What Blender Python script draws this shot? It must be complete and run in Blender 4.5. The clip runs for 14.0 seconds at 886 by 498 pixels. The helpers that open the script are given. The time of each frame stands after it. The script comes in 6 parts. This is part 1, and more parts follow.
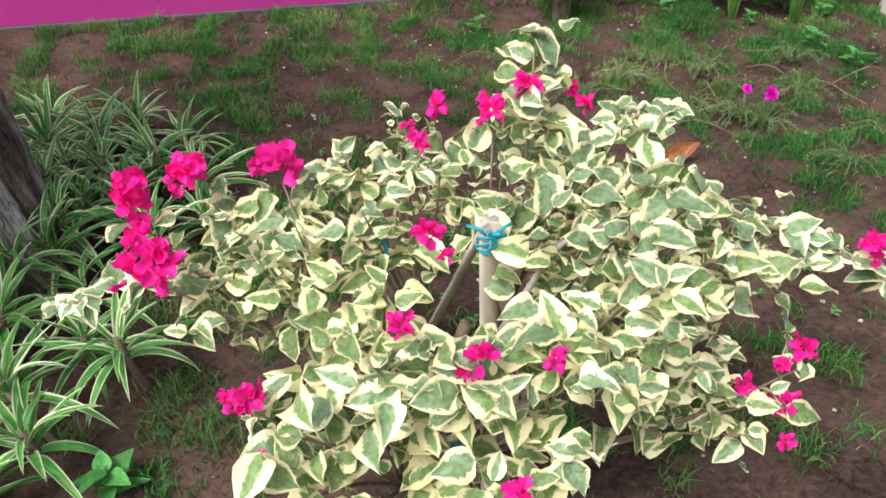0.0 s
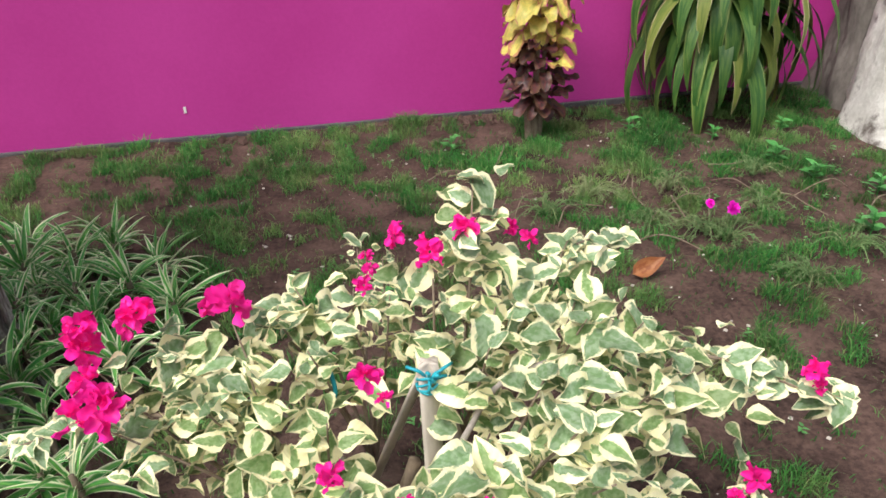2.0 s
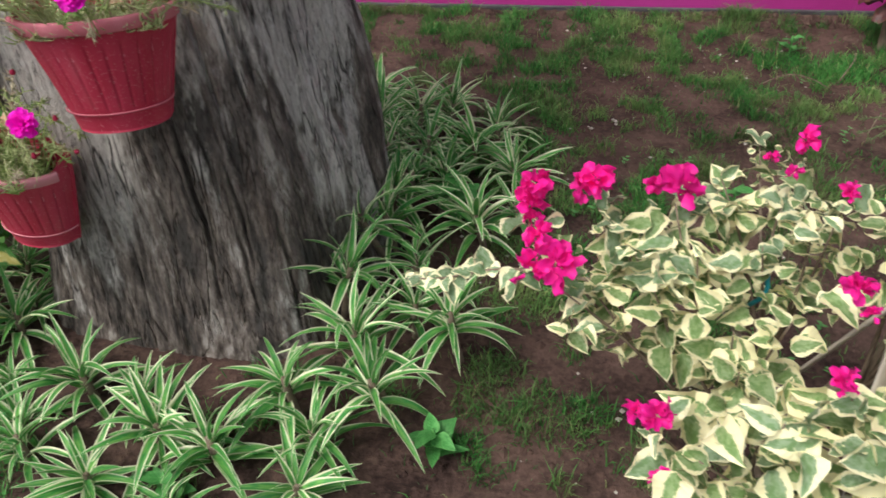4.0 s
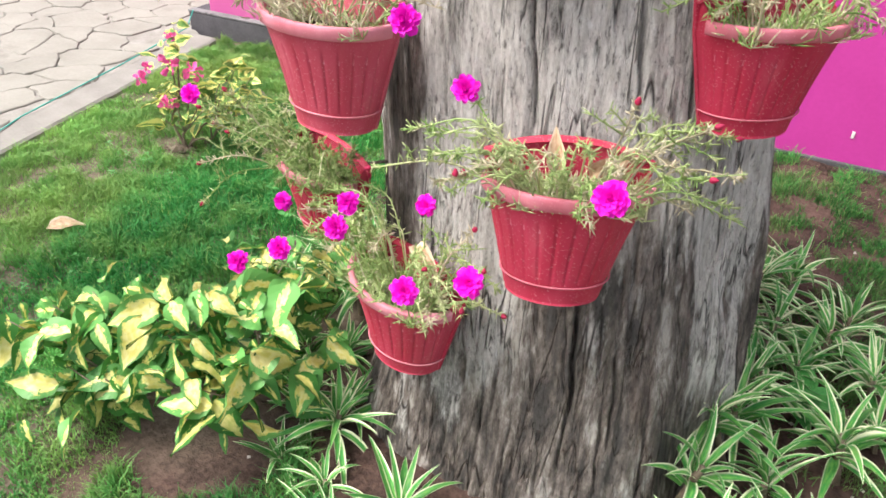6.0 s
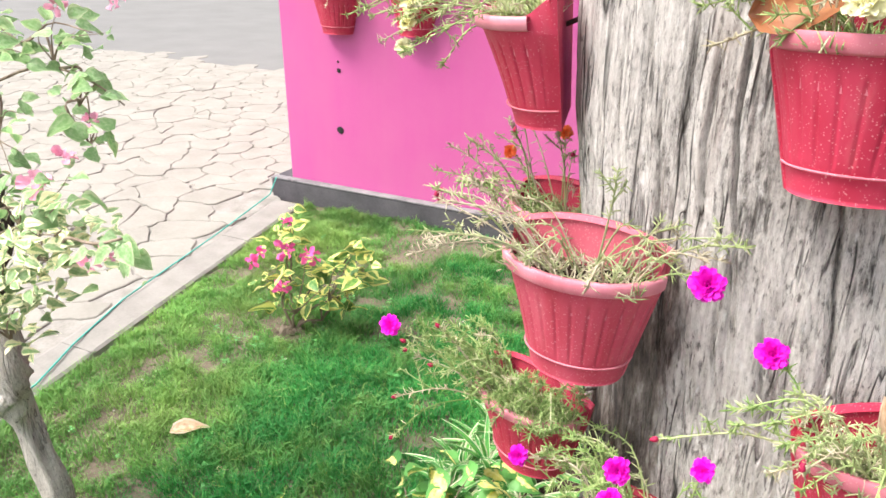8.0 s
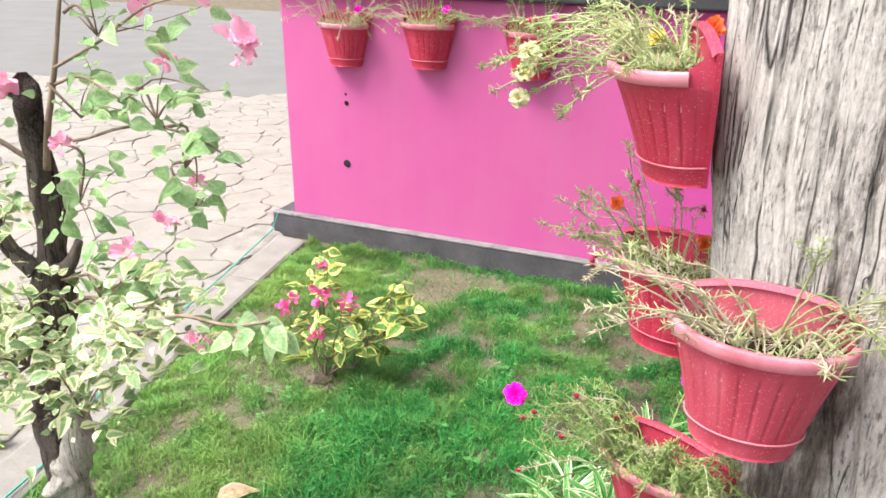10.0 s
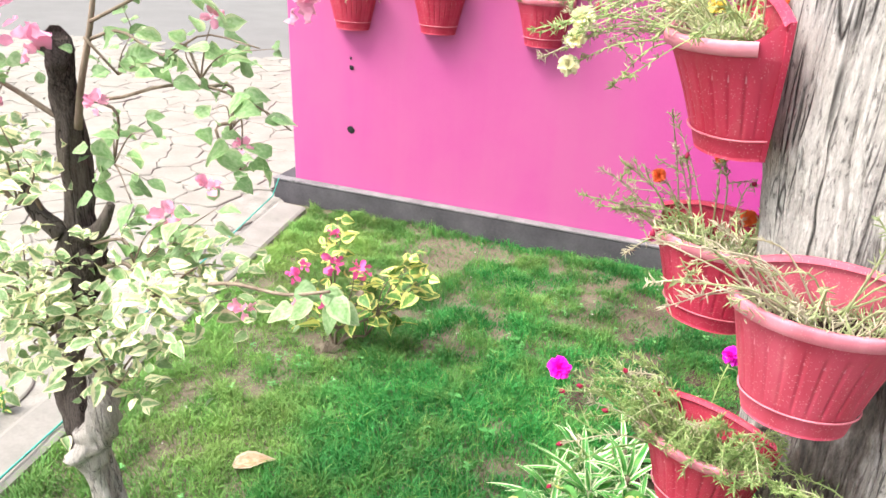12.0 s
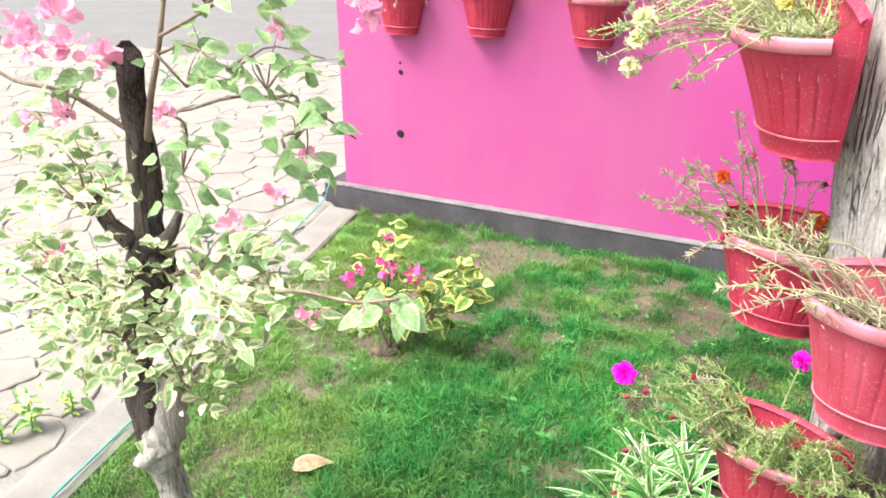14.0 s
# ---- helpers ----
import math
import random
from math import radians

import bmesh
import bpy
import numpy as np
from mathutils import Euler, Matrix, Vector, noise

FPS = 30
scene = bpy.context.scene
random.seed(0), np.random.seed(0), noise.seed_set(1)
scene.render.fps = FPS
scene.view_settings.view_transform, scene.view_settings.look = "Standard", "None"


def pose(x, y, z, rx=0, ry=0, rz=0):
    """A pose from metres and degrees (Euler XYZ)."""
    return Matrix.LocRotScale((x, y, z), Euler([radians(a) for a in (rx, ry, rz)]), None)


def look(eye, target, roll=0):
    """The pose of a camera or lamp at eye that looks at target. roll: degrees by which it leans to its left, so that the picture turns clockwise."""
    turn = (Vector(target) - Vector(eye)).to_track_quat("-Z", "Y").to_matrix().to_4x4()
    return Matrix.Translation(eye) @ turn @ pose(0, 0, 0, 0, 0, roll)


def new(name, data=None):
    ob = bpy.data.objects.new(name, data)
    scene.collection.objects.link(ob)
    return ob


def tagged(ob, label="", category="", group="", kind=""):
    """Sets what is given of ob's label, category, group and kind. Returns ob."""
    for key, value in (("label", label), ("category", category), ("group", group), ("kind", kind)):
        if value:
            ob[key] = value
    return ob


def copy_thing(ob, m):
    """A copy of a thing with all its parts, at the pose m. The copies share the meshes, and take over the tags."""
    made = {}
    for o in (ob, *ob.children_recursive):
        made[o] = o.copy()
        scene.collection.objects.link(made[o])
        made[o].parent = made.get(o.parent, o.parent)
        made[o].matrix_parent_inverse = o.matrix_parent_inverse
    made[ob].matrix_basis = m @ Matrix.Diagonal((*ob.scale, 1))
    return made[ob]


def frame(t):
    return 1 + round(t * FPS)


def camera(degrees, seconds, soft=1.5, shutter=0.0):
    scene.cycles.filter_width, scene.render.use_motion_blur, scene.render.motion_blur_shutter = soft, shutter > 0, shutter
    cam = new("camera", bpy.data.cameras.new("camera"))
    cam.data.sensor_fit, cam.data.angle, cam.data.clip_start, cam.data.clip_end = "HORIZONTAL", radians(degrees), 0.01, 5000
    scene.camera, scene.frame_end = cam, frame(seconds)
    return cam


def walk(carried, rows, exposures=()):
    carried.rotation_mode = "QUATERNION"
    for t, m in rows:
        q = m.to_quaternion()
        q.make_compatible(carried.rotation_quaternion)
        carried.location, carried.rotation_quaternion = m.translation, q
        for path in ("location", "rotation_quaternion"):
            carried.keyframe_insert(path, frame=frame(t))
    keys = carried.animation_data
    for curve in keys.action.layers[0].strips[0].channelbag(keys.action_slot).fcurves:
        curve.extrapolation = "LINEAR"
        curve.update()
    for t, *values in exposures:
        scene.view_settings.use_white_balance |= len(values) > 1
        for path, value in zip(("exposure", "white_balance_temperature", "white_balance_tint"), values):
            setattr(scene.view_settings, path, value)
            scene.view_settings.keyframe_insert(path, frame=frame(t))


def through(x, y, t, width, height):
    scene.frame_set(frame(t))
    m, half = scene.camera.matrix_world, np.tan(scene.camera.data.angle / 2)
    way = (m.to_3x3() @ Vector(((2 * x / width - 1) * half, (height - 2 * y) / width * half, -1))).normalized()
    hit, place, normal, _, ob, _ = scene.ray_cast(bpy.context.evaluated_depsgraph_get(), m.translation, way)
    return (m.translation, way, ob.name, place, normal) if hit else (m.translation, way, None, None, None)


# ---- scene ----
cam = camera(61.2, 14.0, 1.6, 0.15)
PATH = [
    (0, (0.959, -0.151, 1.209), (1.288, 1.413, 0.007), -0.2),
    (0.5, (0.996, -0.155, 1.24), (1.349, 1.463, 0.118), -0.9),
    (1, (1.03, -0.158, 1.269), (1.441, 1.496, 0.222), -1.1),
    (1.5, (1.043, -0.158, 1.277), (1.474, 1.542, 0.316), -0.7),
    (2, (1.037, -0.158, 1.268), (1.41, 1.547, 0.29), -1.0),
    (2.5, (0.998, -0.15, 1.257), (1.268, 1.557, 0.25), -0.3),
    (3, (0.927, -0.15, 1.214), (1.057, 1.483, 0.066), -0.8),
    (3.5, (0.824, -0.145, 1.215), (0.773, 1.441, -0.002), -1.6),
    (4, (0.672, -0.144, 1.264), (0.484, 1.433, 0.047), -1.4),
    (4.2, (0.595, -0.135, 1.282), (0.344, 1.447, 0.085), -1.4),
    (6.3, (0.133, 0.011, 1.373), (-0.553, 1.567, 0.32), 3.5),
    (6.5, (0.072, 0.029, 1.384), (-0.6, 1.61, 0.36), 2.6),
    (7, (-0.164, 0.058, 1.422), (-0.739, 1.736, 0.496), 0.6),
    (7.5, (-0.275, 0.035, 1.468), (-0.835, 1.766, 0.637), 1.9),
    (8, (-0.245, 0.003, 1.482), (-1.019, 1.667, 0.687), 1.1),
    (8.5, (-0.243, 0.004, 1.482), (-0.974, 1.704, 0.724), 1.7),
    (9, (-0.385, 0.001, 1.506), (-1.087, 1.714, 0.75), 0.0),
    (9.2, (-0.438, -0.001, 1.509), (-1.117, 1.719, 0.749), 0.7),
    (11.3, (-0.695, -0.051, 1.524), (-1.359, 1.691, 0.801), 2.7),
    (11.5, (-0.699, -0.047, 1.517), (-1.349, 1.683, 0.753), 3.0),
    (12, (-0.706, -0.034, 1.5), (-1.31, 1.688, 0.681), 3.1),
    (12.5, (-0.676, -0.002, 1.495), (-1.355, 1.669, 0.631), 2.9),
    (13, (-0.602, 0.001, 1.487), (-1.35, 1.631, 0.602), 1.8),
    (13.5, (-0.604, -0.012, 1.482), (-1.38, 1.606, 0.599), 1.4),
    (14, (-0.737, -0.043, 1.506), (-1.451, 1.636, 0.686), 1.0),
]
walk(cam, [(t, look(eye, target, roll)) for t, eye, target, roll in PATH],
     [(0, 0.50), (2.5, 0.49), (3.5, 0.38), (4.2, 0.10), (6.3, 1.34), (7.0, 1.43), (7.5, 1.42), (9.2, 1.25), (11.3, 1.43), (14, 1.46)])

# ---- world and light ----
world = bpy.data.worlds.new("sky")
scene.world = world
world.use_nodes = True
wn = world.node_tree.nodes
sky = wn.new("ShaderNodeTexSky")
sky.sky_type = "NISHITA"
sky.sun_disc = False
sky.sun_elevation, sky.sun_rotation = radians(57), radians(231)
sky.air_density, sky.dust_density, sky.ozone_density = 1.0, 4.0, 0.6
cloud = wn.new("ShaderNodeHueSaturation")
cloud.inputs["Saturation"].default_value = 0.4
world.node_tree.links.new(sky.outputs[0], cloud.inputs["Color"])
world.node_tree.links.new(cloud.outputs[0], wn["Background"].inputs[0])
wn["Background"].inputs[1].default_value = 0.135
sun_data = bpy.data.lights.new("sun", "SUN")
sun_data.energy, sun_data.angle, sun_data.color = 2.2, radians(26), (1.0, 0.95, 0.88)
sun = new("sun", sun_data)
sun.matrix_world = look((-2.25, -1.8, 4.6), (0, 0.1, 0))


# ---- materials ----
def node_mat(name):
    m = bpy.data.materials.new(name)
    m.use_nodes = True
    t = m.node_tree
    return m, t, t.nodes["Principled BSDF"]


def add(t, kind, **vals):
    n = t.nodes.new(kind)
    for k, v in vals.items():
        n.inputs[k].default_value = v
    return n


def ramp(t, fac, stops):
    n = t.nodes.new("ShaderNodeValToRGB")
    e = n.color_ramp.elements
    while len(e) < len(stops):
        e.new(0.5)
    for el, (p, c) in zip(e, stops):
        el.position, el.color = p, (*c, 1)
    t.links.new(fac, n.inputs[0])
    return n.outputs[0]


def maths(t, op, a, b=None, clamp=False):
    n = t.nodes.new("ShaderNodeMath")
    n.operation, n.use_clamp = op, clamp
    for i, v in enumerate((a, b)):
        if v is None:
            continue
        if isinstance(v, (int, float)):
            n.inputs[i].default_value = v
        else:
            t.links.new(v, n.inputs[i])
    return n.outputs[0]


def mixc(t, fac, a, b):
    n = t.nodes.new("ShaderNodeMix")
    n.data_type = "RGBA"
    for sock, v in ((n.inputs[0], fac), (n.inputs[6], a), (n.inputs[7], b)):
        if isinstance(v, (int, float)):
            sock.default_value = v
        elif isinstance(v, tuple):
            sock.default_value = (*v, 1)
        else:
            t.links.new(v, sock)
    return n.outputs[2]


def noise_tex(t, vec, scale, detail=4.0, rough=0.55, stretch=None):
    n = add(t, "ShaderNodeTexNoise", Scale=scale, Detail=detail, Roughness=rough)
    if stretch:
        mp = t.nodes.new("ShaderNodeMapping")
        mp.inputs["Scale"].default_value = stretch
        t.links.new(vec, mp.inputs[0])
        vec = mp.outputs[0]
    t.links.new(vec, n.inputs["Vector"])
    return n.outputs["Fac"]


def relief(t, bsdf, height, strength, distance):
    b = add(t, "ShaderNodeBump", Strength=strength, Distance=distance)
    t.links.new(height, b.inputs["Height"])
    t.links.new(b.outputs[0], bsdf.inputs["Normal"])


def coords(t, kind="Object"):
    return t.nodes.new("ShaderNodeTexCoord").outputs[kind]


def place_coords(t):
    return t.nodes.new("ShaderNodeNewGeometry").outputs["Position"]


def plain(name, c1, c2, rough=0.7, scale=12.0, fine=90.0, bump=0.3, dist=0.003, stretch=None, spec=0.4, c3=None, c3_at=0.68, worldly=True):
    """A surface with a broad change from c1 to c2, fine grain and relief, and sparse patches of c3."""
    m, t, b = node_mat(name)
    v = place_coords(t) if worldly else coords(t)
    broad = noise_tex(t, v, scale, 5, 0.6, stretch)
    grain = noise_tex(t, v, fine, 4, 0.6, stretch)
    f = maths(t, "ADD", maths(t, "MULTIPLY", broad, 0.7), maths(t, "MULTIPLY", grain, 0.3))
    col = ramp(t, f, [(0.36, c1), (0.64, c2)])
    if c3:
        patch = noise_tex(t, v, scale * 0.63, 6, 0.65, stretch)
        col = mixc(t, maths(t, "MULTIPLY", maths(t, "SUBTRACT", patch, c3_at), 9.0, True), col, c3)
    t.links.new(col, b.inputs["Base Color"])
    b.inputs["Roughness"].default_value = rough
    b.inputs["Specular IOR Level"].default_value = spec
    relief(t, b, f, bump, dist)
    return m


def leaf_mat(name, inner, inner2, rim, edge=0.55, wobble=0.55, rough=0.45, joined=False, soft=0.07, through=0.18, vary=0.5, jag=4.2):
    """A leaf with an inner colour and a margin of another one, with an uneven border between the two."""
    m, t, b = node_mat(name)
    uv = t.nodes.new("ShaderNodeUVMap").outputs[0]
    sep = t.nodes.new("ShaderNodeSeparateXYZ")
    t.links.new(uv, sep.inputs[0])
    rnd = t.nodes.new("ShaderNodeNewGeometry").outputs["Random Per Island"] if joined else t.nodes.new("ShaderNodeObjectInfo").outputs["Random"]
    shift = t.nodes.new("ShaderNodeCombineXYZ")
    for i in range(3):
        t.links.new(maths(t, "MULTIPLY", rnd, 17.0 + 9 * i), shift.inputs[i])
    vec = t.nodes.new("ShaderNodeVectorMath")
    t.links.new(uv, vec.inputs[0])
    t.links.new(shift.outputs[0], vec.inputs[1])
    vec = vec.outputs[0]
    side = maths(t, "MULTIPLY", maths(t, "ABSOLUTE", maths(t, "SUBTRACT", sep.outputs[0], 0.5)), 2.0)
    big = maths(t, "SUBTRACT", noise_tex(t, vec, jag, 6, 0.7), 0.5)
    own = maths(t, "MULTIPLY", maths(t, "SUBTRACT", rnd, 0.5), vary)
    tip = maths(t, "MULTIPLY", maths(t, "MAXIMUM", maths(t, "SUBTRACT", sep.outputs[1], 0.82), 0.0), 1.6)
    f = maths(t, "ADD", maths(t, "ADD", maths(t, "ADD", side, tip), maths(t, "MULTIPLY", big, wobble * 2)), own)
    f = maths(t, "DIVIDE", maths(t, "SUBTRACT", f, edge - soft), 2 * soft, True)
    green = mixc(t, maths(t, "MULTIPLY", maths(t, "SUBTRACT", noise_tex(t, vec, 5.5, 3), 0.42), 6, True), inner, inner2)
    col = mixc(t, f, green, rim)
    tone = t.nodes.new("ShaderNodeHueSaturation")
    t.links.new(maths(t, "ADD", maths(t, "MULTIPLY", rnd, 0.5), 0.78), tone.inputs["Value"])
    t.links.new(col, tone.inputs["Color"])
    t.links.new(tone.outputs[0], b.inputs["Base Color"])
    b.inputs["Roughness"].default_value = rough
    b.inputs["Specular IOR Level"].default_value = 0.35
    vein = maths(t, "ABSOLUTE", maths(t, "SINE", maths(t, "MULTIPLY", maths(t, "ADD", sep.outputs[1], maths(t, "MULTIPLY", side, -0.25)), 22.0)))
    relief(t, b, maths(t, "ADD", vein, maths(t, "MULTIPLY", side, 0.6)), 0.25, 0.002)
    tr = t.nodes.new("ShaderNodeBsdfTranslucent")
    t.links.new(tone.outputs[0], tr.inputs[0])
    mx = t.nodes.new("ShaderNodeMixShader")
    mx.inputs[0].default_value = through
    t.links.new(b.outputs[0], mx.inputs[1])
    t.links.new(tr.outputs[0], mx.inputs[2])
    t.links.new(mx.outputs[0], t.nodes["Material Output"].inputs[0])
    return m


def petal_mat(name, c1, c2, through=0.3):
    m, t, b = node_mat(name)
    v = coords(t)
    col = mixc(t, noise_tex(t, v, 60, 3), c1, c2)
    rnd = t.nodes.new("ShaderNodeObjectInfo").outputs["Random"]
    tone = t.nodes.new("ShaderNodeHueSaturation")
    t.links.new(maths(t, "ADD", maths(t, "MULTIPLY", rnd, 0.3), 0.85), tone.inputs["Value"])
    t.links.new(col, tone.inputs["Color"])
    t.links.new(tone.outputs[0], b.inputs["Base Color"])
    b.inputs["Roughness"].default_value = 0.6
    tr = t.nodes.new("ShaderNodeBsdfTranslucent")
    t.links.new(tone.outputs[0], tr.inputs[0])
    mx = t.nodes.new("ShaderNodeMixShader")
    mx.inputs[0].default_value = through
    t.links.new(b.outputs[0], mx.inputs[1])
    t.links.new(tr.outputs[0], mx.inputs[2])
    t.links.new(mx.outputs[0], t.nodes["Material Output"].inputs[0])
    relief(t, b, noise_tex(t, v, 160, 3), 0.4, 0.002)
    return m


def grass_mat(name, c1, c2, c3, gain=1.5, base=0.25, worn=0.0):
    m, t, b = node_mat(name)
    rnd = t.nodes.new("ShaderNodeNewGeometry").outputs["Random Per Island"]
    col = ramp(t, rnd, [(0.0, c1), (0.7, c2), (0.86, c2), (1.0, c3)])
    zone = noise_tex(t, place_coords(t), 1.7, 4)
    dry = noise_tex(t, place_coords(t), 2.3, 5, 0.65)
    col = mixc(t, maths(t, "MULTIPLY", maths(t, "MULTIPLY", maths(t, "SUBTRACT", dry, 0.48), 6, True), 0.6), col, c3)
    if worn:
        # trodden and dry along the kerb
        sep = t.nodes.new("ShaderNodeSeparateXYZ")
        t.links.new(place_coords(t), sep.inputs[0])
        west = maths(t, "MULTIPLY", maths(t, "SUBTRACT", -1.55, sep.outputs[0]), 1.5, True)
        col = mixc(t, maths(t, "MULTIPLY", maths(t, "MULTIPLY", west, dry), worn), col, c3)
    tone = t.nodes.new("ShaderNodeHueSaturation")
    t.links.new(maths(t, "ADD", maths(t, "MULTIPLY", zone, gain), base), tone.inputs["Value"])
    t.links.new(col, tone.inputs["Color"])
    t.links.new(tone.outputs[0], b.inputs["Base Color"])
    b.inputs["Roughness"].default_value = 0.55
    b.inputs["Specular IOR Level"].default_value = 0.3
    tr = t.nodes.new("ShaderNodeBsdfTranslucent")
    t.links.new(tone.outputs[0], tr.inputs[0])
    mx = t.nodes.new("ShaderNodeMixShader")
    mx.inputs[0].default_value = 0.25
    t.links.new(b.outputs[0], mx.inputs[1])
    t.links.new(tr.outputs[0], mx.inputs[2])
    t.links.new(mx.outputs[0], t.nodes["Material Output"].inputs[0])
    return m


def pot_mat(name, paled=0.0):
    """Crimson plastic with sparse pale speckles, faded where the sun reaches it and dusty in streaks."""
    m, t, b = node_mat(name)
    v = coords(t)
    rnd = t.nodes.new("ShaderNodeObjectInfo").outputs["Random"]
    dust = noise_tex(t, v, 11, 5, 0.6, (1, 1, 0.35))
    col = ramp(t, dust, [(0.3, (0.39, 0.009, 0.040)), (0.7, (0.53, 0.026, 0.080))])
    if paled:
        col = mixc(t, maths(t, "MULTIPLY", maths(t, "MULTIPLY", dust, paled * 2), maths(t, "ADD", maths(t, "MULTIPLY", rnd, 0.5), 0.5)), col, (0.76, 0.33, 0.40))
    vo = add(t, "ShaderNodeTexVoronoi", Scale=300.0)
    t.links.new(v, vo.inputs["Vector"])
    own = t.nodes.new("ShaderNodeSeparateColor")
    t.links.new(vo.outputs["Color"], own.inputs[0])
    fleck = maths(t, "MULTIPLY", maths(t, "LESS_THAN", vo.outputs["Distance"], maths(t, "MULTIPLY", own.outputs[1], 0.34)), maths(t, "GREATER_THAN", own.outputs[0], 0.12))
    fleck = maths(t, "MULTIPLY", fleck, maths(t, "MULTIPLY", maths(t, "SUBTRACT", noise_tex(t, v, 13, 4, 0.6), 0.28), 5.0, True))
    col = mixc(t, maths(t, "MULTIPLY", fleck, 0.5), col, (0.72, 0.36, 0.38))
    smear = noise_tex(t, v, 26, 5, 0.65, (1, 1, 0.22))
    col = mixc(t, maths(t, "MULTIPLY", maths(t, "MULTIPLY", maths(t, "SUBTRACT", smear, 0.56), 5, True), 0.22), col, (0.60, 0.24, 0.24))
    t.links.new(col, b.inputs["Base Color"])
    t.links.new(maths(t, "ADD", maths(t, "MULTIPLY", dust, 0.3), 0.45), b.inputs["Roughness"])
    b.inputs["Specular IOR Level"].default_value = 0.3
    relief(t, b, noise_tex(t, v, 240, 3), 0.12, 0.001)
    return m


def bark_mat(name, dark, mid, light, rust, freq=1.0, dark_foot=False):
    """Weathered bare wood: gritty grey with pits, short cracks that run up the trunk, dark streaks and rusty ones."""
    m, t, b = node_mat(name)
    v = place_coords(t)

    def over(n, low, gain):
        return maths(t, "MULTIPLY", maths(t, "SUBTRACT", n, low), gain, True)

    def shade(k):
        return tuple(c * k for c in dark)

    broad = noise_tex(t, v, 4.0 * freq, 6, 0.6, (1, 1, 0.35))
    grain = noise_tex(t, v, 85 * freq, 7, 0.75, (1, 1, 0.07))
    grit = noise_tex(t, v, 170 * freq, 5, 0.8, (1, 1, 0.4))
    f = maths(t, "ADD", maths(t, "ADD", maths(t, "MULTIPLY", broad, 0.40), maths(t, "MULTIPLY", grain, 0.32)), maths(t, "MULTIPLY", grit, 0.28))
    col = ramp(t, f, [(0.40, tuple(c * 0.42 for c in mid)), (0.47, mid), (0.56, light)])
    # weathered streaks where the soft wood has gone
    zone = over(noise_tex(t, v, 6.5 * freq, 5, 0.6, (1, 1, 0.22)), 0.50, 7.0)
    strip = over(noise_tex(t, v, 21 * freq, 7, 0.7, (1, 1, 0.11)), 0.49, 10.0)
    col = mixc(t, maths(t, "MULTIPLY", maths(t, "MULTIPLY", zone, strip), 0.38), col, shade(1.9))
    # pits and flakes
    pit = over(noise_tex(t, v, 125 * freq, 6, 0.8, (1, 1, 0.3)), 0.57, 18.0)
    col = mixc(t, maths(t, "MULTIPLY", pit, 0.62), col, shade(1.5))
    chip = over(noise_tex(t, v, 62 * freq, 6, 0.75, (1, 1, 0.38)), 0.58, 14.0)
    col = mixc(t, maths(t, "MULTIPLY", chip, 0.5), col, tuple(min(0.8, c * 1.15) for c in light))

    def crack(scale, stretch, width, seed, where, low, gain):
        mp = t.nodes.new("ShaderNodeMapping")
        mp.inputs["Scale"].default_value = (1, 1, stretch)
        mp.inputs["Location"].default_value = (seed, seed * 0.7, 0)
        t.links.new(v, mp.inputs[0])
        n = noise_tex(t, mp.outputs[0], scale, 2.5, 0.45)
        line = maths(t, "SUBTRACT", 1.0, maths(t, "DIVIDE", maths(t, "ABSOLUTE", maths(t, "SUBTRACT", n, 0.5)), width, True))
        return maths(t, "MULTIPLY", line, over(noise_tex(t, v, where, 3, 0.5, (1, 1, 0.45)), low, gain))

    lines = maths(t, "MAXIMUM", crack(13 * freq, 0.04, 0.012, 3, 6.0, 0.46, 14), crack(30 * freq, 0.05, 0.022, 9, 11.0, 0.53, 16))
    lines = maths(t, "MAXIMUM", lines, maths(t, "MULTIPLY", crack(62 * freq, 0.05, 0.045, 17, 19.0, 0.53, 14), 0.7))
    col = mixc(t, maths(t, "MULTIPLY", lines, 0.95), col, shade(0.35))
    if dark_foot:
        # dark brown patches in tongues that climb from the roots, highest on the western side
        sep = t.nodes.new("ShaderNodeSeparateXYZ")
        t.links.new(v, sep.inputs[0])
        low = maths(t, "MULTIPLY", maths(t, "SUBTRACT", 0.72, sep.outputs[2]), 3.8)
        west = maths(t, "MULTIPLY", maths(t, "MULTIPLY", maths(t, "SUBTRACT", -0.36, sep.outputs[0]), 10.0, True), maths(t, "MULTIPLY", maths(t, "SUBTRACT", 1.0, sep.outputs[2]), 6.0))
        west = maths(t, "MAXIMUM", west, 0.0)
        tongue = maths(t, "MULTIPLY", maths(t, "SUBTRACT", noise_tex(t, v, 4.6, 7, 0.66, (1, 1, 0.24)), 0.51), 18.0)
        foot_mask = maths(t, "ADD", maths(t, "ADD", low, west), tongue, True)
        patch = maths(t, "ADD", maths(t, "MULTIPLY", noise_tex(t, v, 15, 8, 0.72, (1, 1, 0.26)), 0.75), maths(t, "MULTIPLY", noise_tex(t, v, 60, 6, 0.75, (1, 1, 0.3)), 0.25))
        foot_tones = ramp(t, patch, [(0.43, (0.022, 0.018, 0.017)), (0.485, (0.085, 0.066, 0.056)), (0.54, (0.20, 0.165, 0.145)), (0.61, (0.46, 0.425, 0.395))])
        col = mixc(t, maths(t, "MULTIPLY", foot_mask, 0.88), col, foot_tones)
    streak = noise_tex(t, v, 5 * freq, 5, 0.6, (1, 1, 0.1))
    col = mixc(t, maths(t, "MULTIPLY", over(streak, 0.61, 8), 0.5), col, rust)
